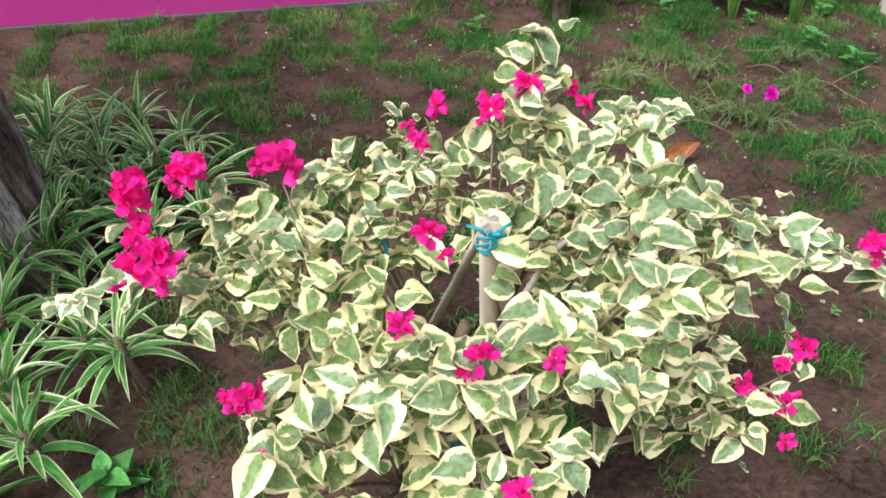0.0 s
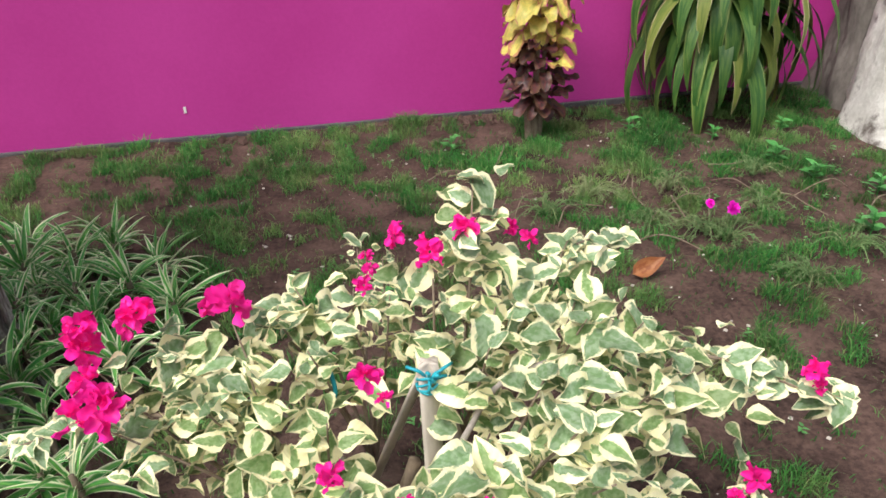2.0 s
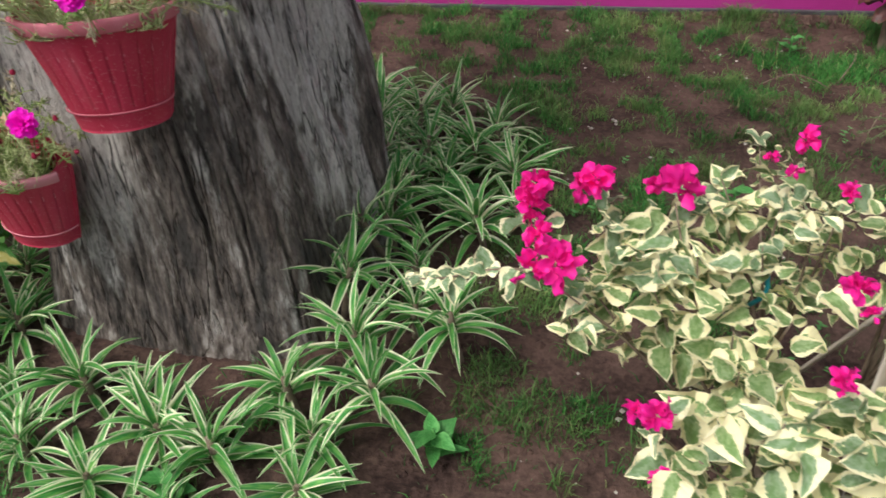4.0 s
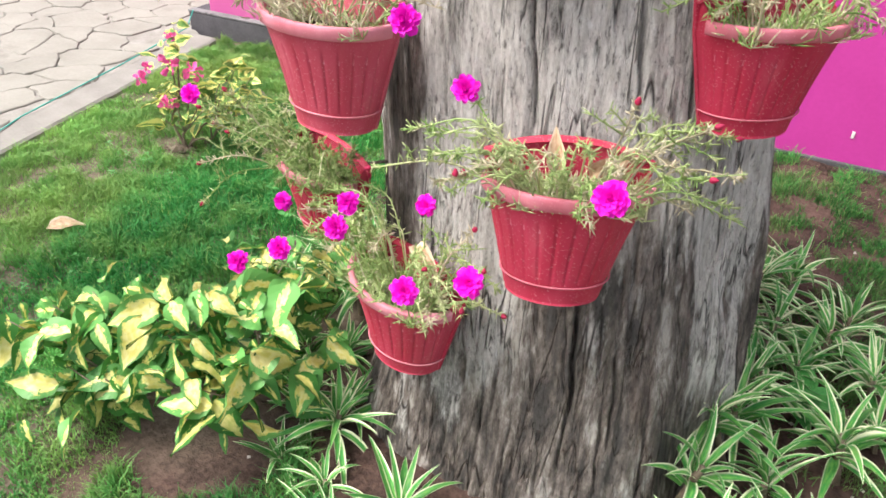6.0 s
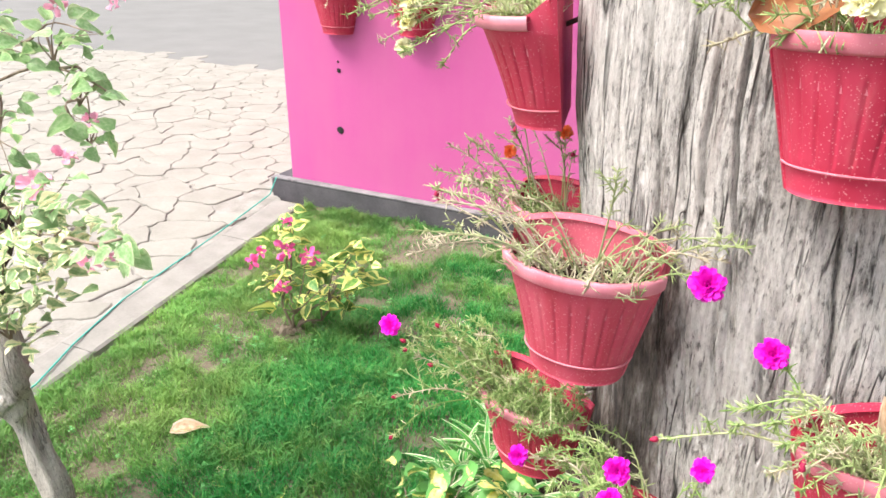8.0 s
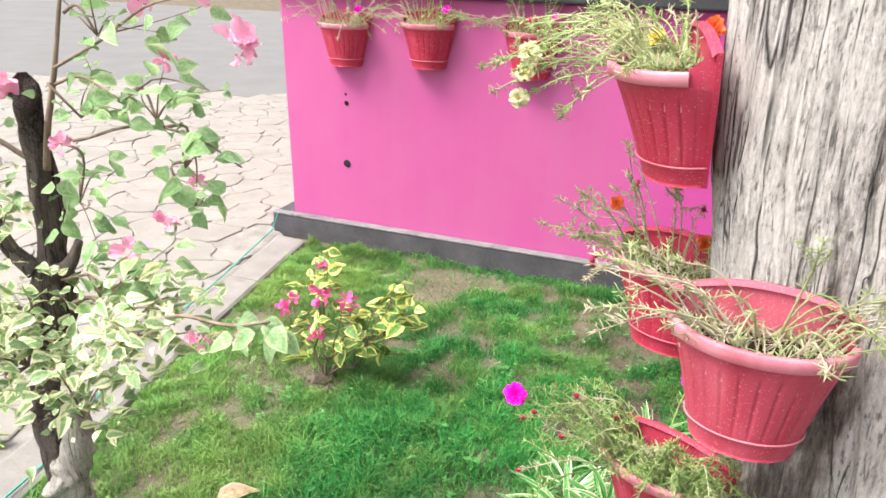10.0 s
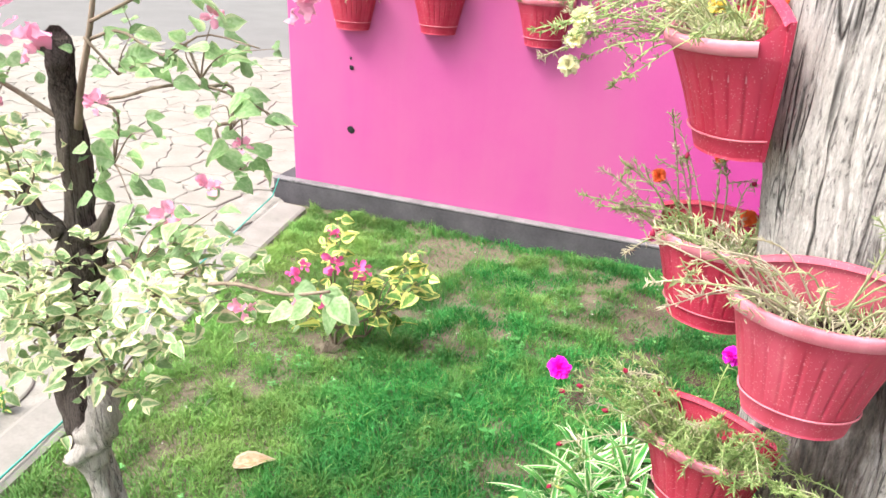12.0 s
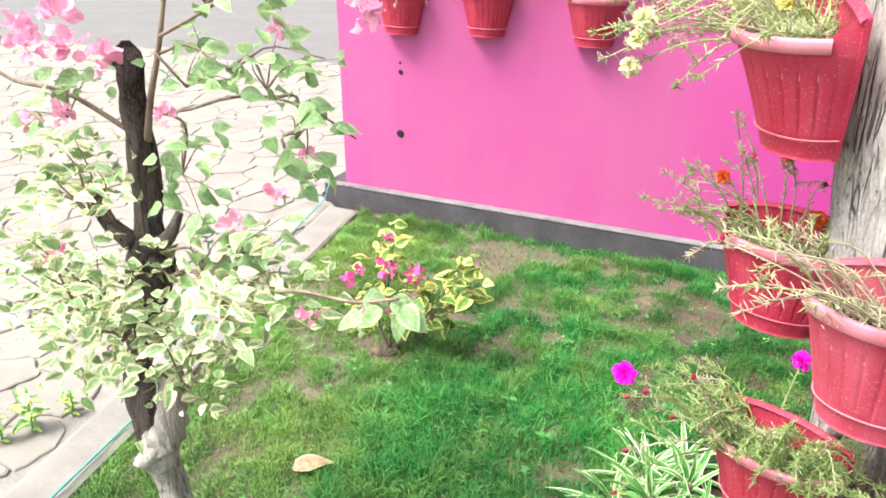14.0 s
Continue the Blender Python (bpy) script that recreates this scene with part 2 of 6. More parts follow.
    t.links.new(col, b.inputs["Base Color"])
    b.inputs["Roughness"].default_value = 0.9
    b.inputs["Specular IOR Level"].default_value = 0.15
    high = maths(t, "ADD", maths(t, "MULTIPLY", grain, 0.8), maths(t, "MULTIPLY", grit, 0.7))
    high = maths(t, "SUBTRACT", high, maths(t, "ADD", maths(t, "MULTIPLY", pit, 0.5), lines))
    high = maths(t, "SUBTRACT", high, maths(t, "MULTIPLY", maths(t, "MULTIPLY", zone, strip), 0.5))
    relief(t, b, high, 0.9, 0.010)
    return m


def wall_paint(name, c1, c2, paled):
    """Emulsion with rain streaks, roller marks and painted-in glare towards the open western end."""
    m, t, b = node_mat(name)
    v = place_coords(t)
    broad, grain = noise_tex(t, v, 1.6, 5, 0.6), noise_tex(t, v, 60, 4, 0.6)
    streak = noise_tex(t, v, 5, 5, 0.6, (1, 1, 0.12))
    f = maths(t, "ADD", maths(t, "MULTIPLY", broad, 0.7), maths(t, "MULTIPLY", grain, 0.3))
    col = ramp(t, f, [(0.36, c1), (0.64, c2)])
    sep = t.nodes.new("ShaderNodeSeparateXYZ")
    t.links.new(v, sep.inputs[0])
    # veiling glare held in the base colour: paler the further west
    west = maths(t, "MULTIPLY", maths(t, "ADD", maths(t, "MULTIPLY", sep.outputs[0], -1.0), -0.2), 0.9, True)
    glare = maths(t, "ADD", maths(t, "MULTIPLY", broad, 1.0), maths(t, "MULTIPLY", streak, 0.8))
    col = mixc(t, maths(t, "MULTIPLY", west, glare, True), col, paled)
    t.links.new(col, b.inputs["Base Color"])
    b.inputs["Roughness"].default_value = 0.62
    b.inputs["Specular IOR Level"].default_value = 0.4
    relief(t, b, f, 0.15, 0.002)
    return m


def soil_mat(name):
    """Garden soil: red-brown in the bed, paler and dustier under the lawn, with crumbs and dry patches."""
    m, t, b = node_mat(name)
    v = place_coords(t)
    broad, grain = noise_tex(t, v, 5, 5, 0.6), noise_tex(t, v, 60, 6, 0.7)
    f = maths(t, "ADD", maths(t, "MULTIPLY", broad, 0.5), maths(t, "MULTIPLY", grain, 0.5))
    red = ramp(t, f, [(0.38, (0.030, 0.019, 0.017)), (0.62, (0.142, 0.090, 0.075))])
    tan = ramp(t, f, [(0.36, (0.10, 0.082, 0.06)), (0.64, (0.23, 0.19, 0.145))])
    sep = t.nodes.new("ShaderNodeSeparateXYZ")
    t.links.new(v, sep.inputs[0])
    east = maths(t, "ADD", maths(t, "ADD", sep.outputs[0], 0.85), maths(t, "MULTIPLY", maths(t, "SUBTRACT", noise_tex(t, v, 1.1, 5, 0.6), 0.4), 3.0))
    col = mixc(t, maths(t, "MULTIPLY", east, 1.5, True), tan, red)
    patch = noise_tex(t, v, 3.1, 6, 0.65)
    col = mixc(t, maths(t, "MULTIPLY", maths(t, "SUBTRACT", patch, 0.6), 7, True), col, (0.17, 0.12, 0.095))
    t.links.new(col, b.inputs["Base Color"])
    b.inputs["Roughness"].default_value = 0.95
    b.inputs["Specular IOR Level"].default_value = 0.1
    relief(t, b, f, 0.9, 0.02)
    return m


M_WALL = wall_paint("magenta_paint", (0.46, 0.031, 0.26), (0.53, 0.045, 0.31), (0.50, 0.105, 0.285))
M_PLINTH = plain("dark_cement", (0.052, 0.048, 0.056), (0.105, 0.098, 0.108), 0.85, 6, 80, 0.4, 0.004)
M_PLINTHTOP = plain("pale_cement", (0.15, 0.145, 0.15), (0.26, 0.25, 0.255), 0.9, 9, 80, 0.6, 0.004, None, 0.2, (0.07, 0.068, 0.07), 0.6)
M_LEDGE = plain("charcoal_ledge", (0.03, 0.03, 0.035), (0.06, 0.06, 0.065), 0.5, 6, 80, 0.2, 0.002)
M_SOIL = soil_mat("red_brown_soil")
M_POTSOIL = plain("potting_soil", (0.02, 0.014, 0.01), (0.06, 0.04, 0.03), 0.95, 40, 200, 0.9, 0.01, None, 0.1)
M_PAVER = plain("pale_flagstone", (0.245, 0.231, 0.205), (0.315, 0.298, 0.266), 0.9, 4, 60, 0.35, 0.004, None, 0.2, (0.20, 0.185, 0.168), 0.60)
M_JOINT = plain("joint_earth", (0.20, 0.186, 0.166), (0.33, 0.31, 0.285), 0.95, 10, 90, 0.6, 0.006)
# darker grey that carries the shade on the far paving
M_SHADEDPAVING = plain("shaded_grey_paving", (0.165, 0.161, 0.158), (0.195, 0.191, 0.187), 0.9, 1.5, 60, 0.3, 0.004, None, 0.2)
M_KERB = plain("pale_concrete", (0.22, 0.207, 0.19), (0.29, 0.272, 0.252), 0.9, 7, 90, 0.35, 0.004, None, 0.2, (0.165, 0.155, 0.14), 0.62)
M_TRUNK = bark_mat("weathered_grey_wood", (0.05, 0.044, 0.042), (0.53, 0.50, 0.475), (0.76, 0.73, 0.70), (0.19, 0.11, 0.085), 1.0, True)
M_WHITEBARK = plain("whitewashed_bark", (0.48, 0.46, 0.43), (0.74, 0.72, 0.69), 0.9, 9, 50, 0.9, 0.02, None, 0.2, (0.15, 0.13, 0.12), 0.57)
M_DARKBARK = plain("rough_grey_bark", (0.07, 0.06, 0.055), (0.20, 0.18, 0.165), 0.9, 8, 50, 0.9, 0.02, (1, 1, 0.4), 0.2)
M_POT = pot_mat("red_speckled_plastic", 0.09)
M_POTRIM = pot_mat("sun_faded_red_plastic", 0.8)
M_POTPALE = pot_mat("bleached_pink_plastic", 0.34)
M_TWIG = plain("grey_brown_twig", (0.14, 0.10, 0.07), (0.30, 0.24, 0.18), 0.85, 30, 160, 0.6, 0.003, (1, 1, 0.4))
M_BRANCH = plain("pale_grey_branch", (0.26, 0.225, 0.20), (0.44, 0.40, 0.365), 0.85, 40, 180, 0.6, 0.003)
M_GNARL = bark_mat("gnarled_grey_bark", (0.20, 0.17, 0.15), (0.60, 0.545, 0.49), (0.76, 0.71, 0.66), (0.42, 0.34, 0.28), 2.2)
M_GNARLDARK = bark_mat("dark_gnarled_bark", (0.045, 0.037, 0.033), (0.12, 0.098, 0.088), (0.25, 0.21, 0.19), (0.10, 0.06, 0.045), 2.6)
M_CANE = plain("pale_bamboo", (0.44, 0.385, 0.33), (0.66, 0.60, 0.53), 0.6, 20, 150, 0.4, 0.002, (1, 1, 0.2))
M_TWINE = plain("turquoise_raffia", (0.01, 0.26, 0.36), (0.03, 0.42, 0.50), 0.5, 60, 200, 0.3, 0.002)
M_STRING = plain("green_string", (0.03, 0.30, 0.24), (0.06, 0.42, 0.34), 0.6, 60, 200, 0.2, 0.001)
M_BOUG = leaf_mat("cream_edged_leaf", (0.16, 0.275, 0.12), (0.27, 0.375, 0.23), (0.88, 0.84, 0.55), 0.60, 0.50, soft=0.05, vary=0.42, jag=7.0)
M_BOUGJ = leaf_mat("cream_edged_leaf_mass", (0.16, 0.275, 0.09), (0.27, 0.38, 0.17), (0.88, 0.83, 0.52), 0.54, 0.5, joined=True, through=0.24, soft=0.05, vary=0.45, jag=7.0)
M_GREENLEAF = leaf_mat("green_leaf", (0.24, 0.42, 0.17), (0.36, 0.52, 0.27), (0.46, 0.56, 0.32), 0.85, 0.4, through=0.4)
M_CREAMSMALL = leaf_mat("pale_cream_leaf", (0.20, 0.36, 0.13), (0.34, 0.46, 0.24), (0.78, 0.77, 0.50), 0.55, 0.6, through=0.3, vary=0.8)
M_YELLOWLEAF = leaf_mat("yellow_hearted_leaf", (0.86, 0.79, 0.34), (0.76, 0.68, 0.18), (0.125, 0.34, 0.085), 0.41, 1.0, soft=0.035, through=0.2, vary=0.6, jag=5.0)
M_SPIDER = leaf_mat("white_striped_blade", (0.05, 0.28, 0.06), (0.16, 0.41, 0.09), (0.80, 0.82, 0.58), 0.73, 0.22, 0.4, soft=0.13, through=0.25, vary=0.4)
M_MOSS = grass_mat("needle_leaf", (0.19, 0.33, 0.085), (0.40, 0.51, 0.20), (0.66, 0.63, 0.42), 0.8, 0.62)
M_MOSSSOIL = grass_mat("ground_needle_leaf", (0.09, 0.19, 0.06), (0.19, 0.30, 0.12), (0.36, 0.37, 0.20))
M_MOSSDRY = grass_mat("dry_needle_leaf", (0.42, 0.38, 0.24), (0.60, 0.54, 0.38), (0.68, 0.60, 0.47), 0.6, 0.7)
M_GRASS = grass_mat("lawn_blade", (0.020, 0.20, 0.040), (0.075, 0.38, 0.085), (0.34, 0.49, 0.13), 2.1, -0.18, 1.1)
M_GRASSDIM = grass_mat("tuft_blade", (0.018, 0.12, 0.026), (0.075, 0.27, 0.055), (0.30, 0.35, 0.14), 2.3, -0.15)
M_MAGENTA = petal_mat("magenta_bract", (0.92, 0.008, 0.30), (1.0, 0.02, 0.46))
M_ROSE = petal_mat("hot_magenta_petal", (0.90, 0.004, 0.60), (1.0, 0.012, 0.78))
M_PINKPALE = petal_mat("soft_pink_bract", (0.94, 0.38, 0.56), (0.97, 0.52, 0.70), 0.4)
M_WHITEPET = petal_mat("pale_yellow_petal", (0.82, 0.79, 0.48), (0.92, 0.90, 0.66))
M_YELLOWPET = petal_mat("yellow_petal", (0.85, 0.66, 0.08), (0.95, 0.80, 0.22))
M_ORANGEPET = petal_mat("orange_petal", (0.80, 0.13, 0.03), (0.88, 0.24, 0.07))
M_DRY = leaf_mat("dry_tan_leaf", (0.40, 0.25, 0.15), (0.55, 0.40, 0.27), (0.62, 0.50, 0.38), 0.8, 0.4)
M_DRYRED = leaf_mat("dry_red_brown_leaf", (0.22, 0.07, 0.025), (0.32, 0.13, 0.05), (0.26, 0.10, 0.04), 0.8, 0.4)
M_WEED = leaf_mat("bright_weed_leaf", (0.06, 0.26, 0.06), (0.10, 0.34, 0.09), (0.12, 0.36, 0.10), 0.9, 0.3)
M_CROTDARK = leaf_mat("dark_croton_leaf", (0.05, 0.028, 0.03), (0.12, 0.035, 0.035), (0.10, 0.05, 0.03), 0.7, 0.5)
M_CROTYEL = leaf_mat("yellow_croton_leaf", (0.64, 0.52, 0.13), (0.46, 0.42, 0.10), (0.42, 0.20, 0.10), 0.85, 0.6, vary=0.6)
M_DRAC = leaf_mat("long_drooping_leaf", (0.03, 0.10, 0.022), (0.085, 0.17, 0.035), (0.17, 0.23, 0.06), 0.92, 0.5, vary=0.6)
M_DRACDRY = leaf_mat("yellowed_long_leaf", (0.22, 0.26, 0.06), (0.13, 0.19, 0.045), (0.46, 0.42, 0.24), 0.85, 0.6, vary=0.7)
M_STONE = plain("pale_pebble", (0.38, 0.34, 0.30), (0.6, 0.56, 0.5), 0.8, 30, 120, 0.3, 0.002)
M_CHIP = plain("bare_white_plaster", (0.68, 0.66, 0.64), (0.80, 0.78, 0.76), 0.9, 60, 200)
M_HOLE = plain("dark_hole", (0.01, 0.01, 0.01), (0.02, 0.02, 0.02), 0.9, 30, 120)


# ---- mesh helpers ----
def finish(name, verts, faces, mats, smooth=True, uvs=None):
    me = bpy.data.meshes.new(name)
    me.from_pydata([tuple(map(float, v)) for v in verts], [], faces)
    for m in mats if isinstance(mats, (list, tuple)) else [mats]:
        me.materials.append(m)
    if uvs is not None:
        layer = me.uv_layers.new(name="UVMap")
        idx = np.zeros(len(me.loops), dtype=np.int32)
        me.loops.foreach_get("vertex_index", idx)
        layer.data.foreach_set("uv", np.asarray(uvs, dtype=np.float32)[idx].ravel())
    if smooth:
        me.polygons.foreach_set("use_smooth", [True] * len(me.polygons))
    me.update()
    return me


def thing(name, label, category, at=(0, 0, 0), group="", kind=""):
    ob = new(name)
    ob.empty_display_size = 0.05
    ob.matrix_world = at if isinstance(at, Matrix) else Matrix.Translation(at)
    return tagged(ob, label, category, group, kind)


def part(name, me, parent, label="", m=None, kind=""):
    """A mesh as one part of a thing; m is its pose within the thing."""
    ob = new(name, me)
    ob.parent = parent
    if m is not None:
        ob.matrix_basis = m
    return tagged(ob, label, kind=kind)


def frame_of(ahead, up=(0, 0, 1)):
    """A turn whose y goes along ahead and whose z leans to up."""
    y = Vector(ahead).normalized()
    x = y.cross(Vector(up))
    x = x.normalized() if x.length > 1e-4 else Vector((1, 0, 0))
    z = x.cross(y)
    return Matrix((x, y, z)).transposed()


def place(at, ahead, up=(0, 0, 1), size=1.0):
    return Matrix.Translation(at) @ frame_of(ahead, up).to_4x4() @ Matrix.Scale(size, 4)


def spline(points, n):
    """A smooth line of n + 1 places through the given ones."""
    p = [Vector(q) for q in points]
    p = [p[0] * 2 - p[1]] + p + [p[-1] * 2 - p[-2]]
    out = []
    for k in range(n + 1):
        s = k / n * (len(p) - 3)
        i = min(int(s), len(p) - 4)
        u = s - i
        a, b, c, d = p[i : i + 4]
        out.append(0.5 * ((2 * b) + (c - a) * u + (2 * a - 5 * b + 4 * c - d) * u * u + (3 * b - a - 3 * c + d) * u**3))
    return out


def tube(points, radii, sides=6, cap=True, rough=0.0):
    """Vertices and faces of a round limb along points."""
    verts, faces = [], []
    n = len(points)
    for k, p in enumerate(points):
        d = points[min(k + 1, n - 1)] - points[max(k - 1, 0)]
        f = frame_of(d, (0.31, 0.2, 0.93))
        for s in range(sides):
            a = 2 * math.pi * s / sides
            r = radii[k]
            if rough:
                r *= 1 + rough * noise.noise(Vector((math.cos(a) * 1.3, math.sin(a) * 1.3, 0)) + p * 9)
            verts.append(p + f @ Vector((math.cos(a) * r, 0, math.sin(a) * r)))
    for k in range(n - 1):
        for s in range(sides):
            a, b = k * sides + s, k * sides + (s + 1) % sides
            faces.append((a, b, b + sides, a + sides))
    if cap:
        faces.append(tuple(range(sides))[::-1])
        faces.append(tuple((n - 1) * sides + s for s in range(sides)))
    return verts, faces


class Heap:
    """Gathers pieces of one mesh."""

    def __init__(self):
        self.v, self.f, self.uv = [], [], []

    def put(self, verts, faces, uvs=None, m=None):
        o = len(self.v)
        self.v += [m @ Vector(q) for q in verts] if m is not None else list(verts)
        self.f += [tuple(i + o for i in f) for f in faces]
        self.uv += list(uvs) if uvs is not None else [(0.5, 0.5)] * len(verts)

    def mesh(self, name, mats, smooth=True):
        return finish(name, self.v, self.f, mats, smooth, self.uv)


def blade(length, width, shape, fold=0.25, curl=0.3, twist=0.0, rows=6, wave=0.0, seed=0):
    """A leaf from the origin along y, its face up. shape: 'ovate', 'strap' or 'petal'. Returns verts, faces, uvs."""
    rng = random.Random(seed)
    verts, faces, uvs = [], [], []
    y = z = 0.0
    ph = rng.uniform(0, 6)
    for k in range(rows + 1):
        v = k / rows
        if shape == "ovate":
            v = v**1.22
            w = max(0.03, 2.65 * v**0.5 * (1 - v) ** 1.05)
        elif shape == "strap":
            w = min(1.0, 0.6 + 1.6 * v) * (1 - v**2.2) ** 0.9 + 0.015
        else:
            w = math.sin(math.pi * (0.12 + 0.74 * v)) ** 0.8
        w *= width / 2
        ang = -curl * v
        if k:
            y += length * (v - last) * math.cos(ang)
            z += length * (v - last) * math.sin(ang)
        last = v
        for s in range(5):
            u = s / 2 - 1
            x = u * w
            lift = (0.35 * abs(u) + 0.65 * u * u) * w * fold + wave * width * math.sin(ph + 9 * v + 2 * u) * abs(u)
            a = twist * v
            verts.append((x * math.cos(a), y, z + lift + x * math.sin(a)))
            uvs.append((0.5 + u / 2, v))
    for k in range(rows):
        for s in range(4):
            a = k * 5 + s
            faces.append((a, a + 1, a + 6, a + 5))
    return verts, faces, uvs


def leaf_set(name, mat, count, length, width, shape, fold, curl, rows=6, wave=0.05):
    """Some leaf meshes of one kind that differ a little."""
    rng = random.Random(name)
    out = []
    for k in range(count):
        v, f, uv = blade(length * rng.uniform(0.9, 1.1), width * rng.uniform(0.88, 1.12), shape, rng.uniform(*fold), rng.uniform(*curl), rng.uniform(-0.5, 0.5), rows, wave, k)
        out.append(finish(name, v, f, mat, True, uv))
    return out


def noise2(x, y, s, seed=0.0):
    return noise.noise(Vector((x * s, y * s, seed)))


# ---- ground ----
def kerb_x(y):
    """The lawn's edge against the kerb."""
    return -2.30 - (y - 1.0) * 0.155


def ground_z(x, y):
    near = max(0.0, 1 - max(abs(x) - 3.5, 0) / 2) * max(0.0, 1 - max(abs(y - 1) - 4, 0) / 2)
    if x < kerb_x(y) + 0.02:
        return -0.012
    return near * (0.018 * noise2(x, y, 1.7) + 0.009 * noise2(x, y, 6.0, 3) + 0.004 * noise2(x, y, 21.0, 5))


def build_ground():
    def axis(lo, hi, step, far):
        inner = list(np.arange(lo, hi + 1e-6, step))
        out = [step * 1.6**k for k in range(1, 40)]
        low = [lo - sum(out[: k + 1]) for k in range(len(out)) if sum(out[: k + 1]) < far]
        high = [hi + sum(out[: k + 1]) for k in range(len(out)) if sum(out[: k + 1]) < far]
        return low[::-1] + inner + high

    xs, ys = axis(-2.7, 4.6, 0.035, 900), axis(-0.4, 3.5, 0.035, 900)
    verts = [(x, y, ground_z(x, y)) for y in ys for x in xs]
    n = len(xs)
    faces = [(j * n + i, j * n + i + 1, j * n + n + i + 1, j * n + n + i) for j in range(len(ys) - 1) for i in range(n - 1)]
    return tagged(new("ground", finish("ground", verts, faces, M_SOIL)), "bare red-brown garden soil between the grass tufts", "soil", kind="structure")


ground = build_ground()


def slab_mesh(name, outline, z0, z1, bevel, mats):
    """A flat piece with a sloping edge, from its outline."""
    c = Vector((sum(p[0] for p in outline), sum(p[1] for p in outline))) / len(outline)
    verts, n = [], len(outline)
    for inset, z in ((0, z0), (0, z1 - bevel), (bevel, z1)):
        for p in outline:
            q = Vector(p[:2])
            d = (c - q).normalized() * inset
            verts.append((q.x + d.x, q.y + d.y, z))
    faces = [(k * n + i, k * n + (i + 1) % n, k * n + n + (i + 1) % n, k * n + n + i) for k in range(2) for i in range(n)]
    faces.append(tuple(2 * n + i for i in range(n)))
    return finish(name, verts, faces, mats, False)


def box(name, lo, hi, mats, bevel=0.008):
    bm = bmesh.new()
    bmesh.ops.create_cube(bm, size=1)
    for v in bm.verts:
        v.co = Vector([lo[i] + (v.co[i] + 0.5) * (hi[i] - lo[i]) for i in range(3)])
    if bevel:
        bmesh.ops.bevel(bm, geom=bm.edges[:], offset=bevel, segments=2, affect="EDGES", profile=0.6)
    me = bpy.data.meshes.new(name)
    bm.to_mesh(me)
    bm.free()
    for m in mats if isinstance(mats, (list, tuple)) else [mats]:
        me.materials.append(m)
    return me


# the kerb between lawn and paving
def kerb_piece(y0, y1):
    verts, faces = [], []
    rows = 26
    prof = [(0.0, -0.08), (0.004, 0.012), (0.016, 0.02), (0.16, 0.022), (0.178, 0.016), (0.184, -0.08)]
    for k in range(rows + 1):
        y = y0 + (y1 - y0) * k / rows
        for d, z in prof:
            j = 0.009 * noise2(y, d, 9.0, 1)
            verts.append((kerb_x(y) - d + j, y, z + (j if z > 0 else 0)))
    m = len(prof)
    for k in range(rows):
        for i in range(m - 1):
            a = k * m + i
            faces.append((a, a + 1, a + m + 1, a + m))
    faces += [tuple(range(m)), tuple(rows * m + i for i in range(m))[::-1]]
    return finish("kerb", verts, faces, M_KERB, False)


kerb = thing("kerb", "pale concrete kerb strip edging the lawn", "kerb", kind="structure")
for a, b in ((-3.2, -2.0), (-1.995, -0.8), (-0.795, 0.4), (0.405, 1.6), (1.605, 2.7), (2.705, 3.25)):
    part("kerb_stone", kerb_piece(a, b), kerb)

# the paved yard, and behind it a slab whose grey is painted shade
tagged(new("pavement", slab_mesh("pavement", [(-9.0, -3.4), (kerb_x(-3.4) - 0.16, -3.4), (kerb_x(3.3) - 0.16, 3.3), (-2.99, 3.42), (-2.99, 6.6), (-9.0, 6.6)], -0.05, 0.010, 0.0, M_JOINT)), "earth bed under the pale flagstones", "paving", kind="structure")
pavement = bpy.data.objects["pavement"]
tagged(new("road", slab_mesh("road", [(-30, 6.6), (-2.99, 6.6), (-2.99, 16), (-30, 16)], -0.06, 0.012, 0.004, M_SHADEDPAVING)), "far paving in shade, the shade put into a plain grey slab", "driveway", kind="structure")


# ---- house wall ----
WALL_Y = 3.392
house = thing("wall_north", "magenta painted house wall with a dark cement plinth", "wall", kind="structure")


def wall_mesh():
    lean = 0.02
    x0, x1, z0, z1, d = -2.79, 5.6, -0.1, 1.30, 0.2
    bm = bmesh.new()
    front = [(x0, z0), (x1, z0), (x1, z1), (x0 - lean * z1, z1)]
    vs = [bm.verts.new((x, WALL_Y, z)) for x, z in front] + [bm.verts.new((x, WALL_Y + d, z)) for x, z in front]
    for f in ((0, 1, 2, 3), (7, 6, 5, 4), (0, 3, 7, 4), (1, 5, 6, 2), (3, 2, 6, 7), (0, 4, 5, 1)):
        bm.faces.new([vs[i] for i in f])
    bmesh.ops.bevel(bm, geom=bm.edges[:], offset=0.01, segments=2, affect="EDGES", profile=0.6)
    me = bpy.data.meshes.new("wall_panel")
    bm.to_mesh(me)
    bm.free()
    me.materials.append(M_WALL)
    return me


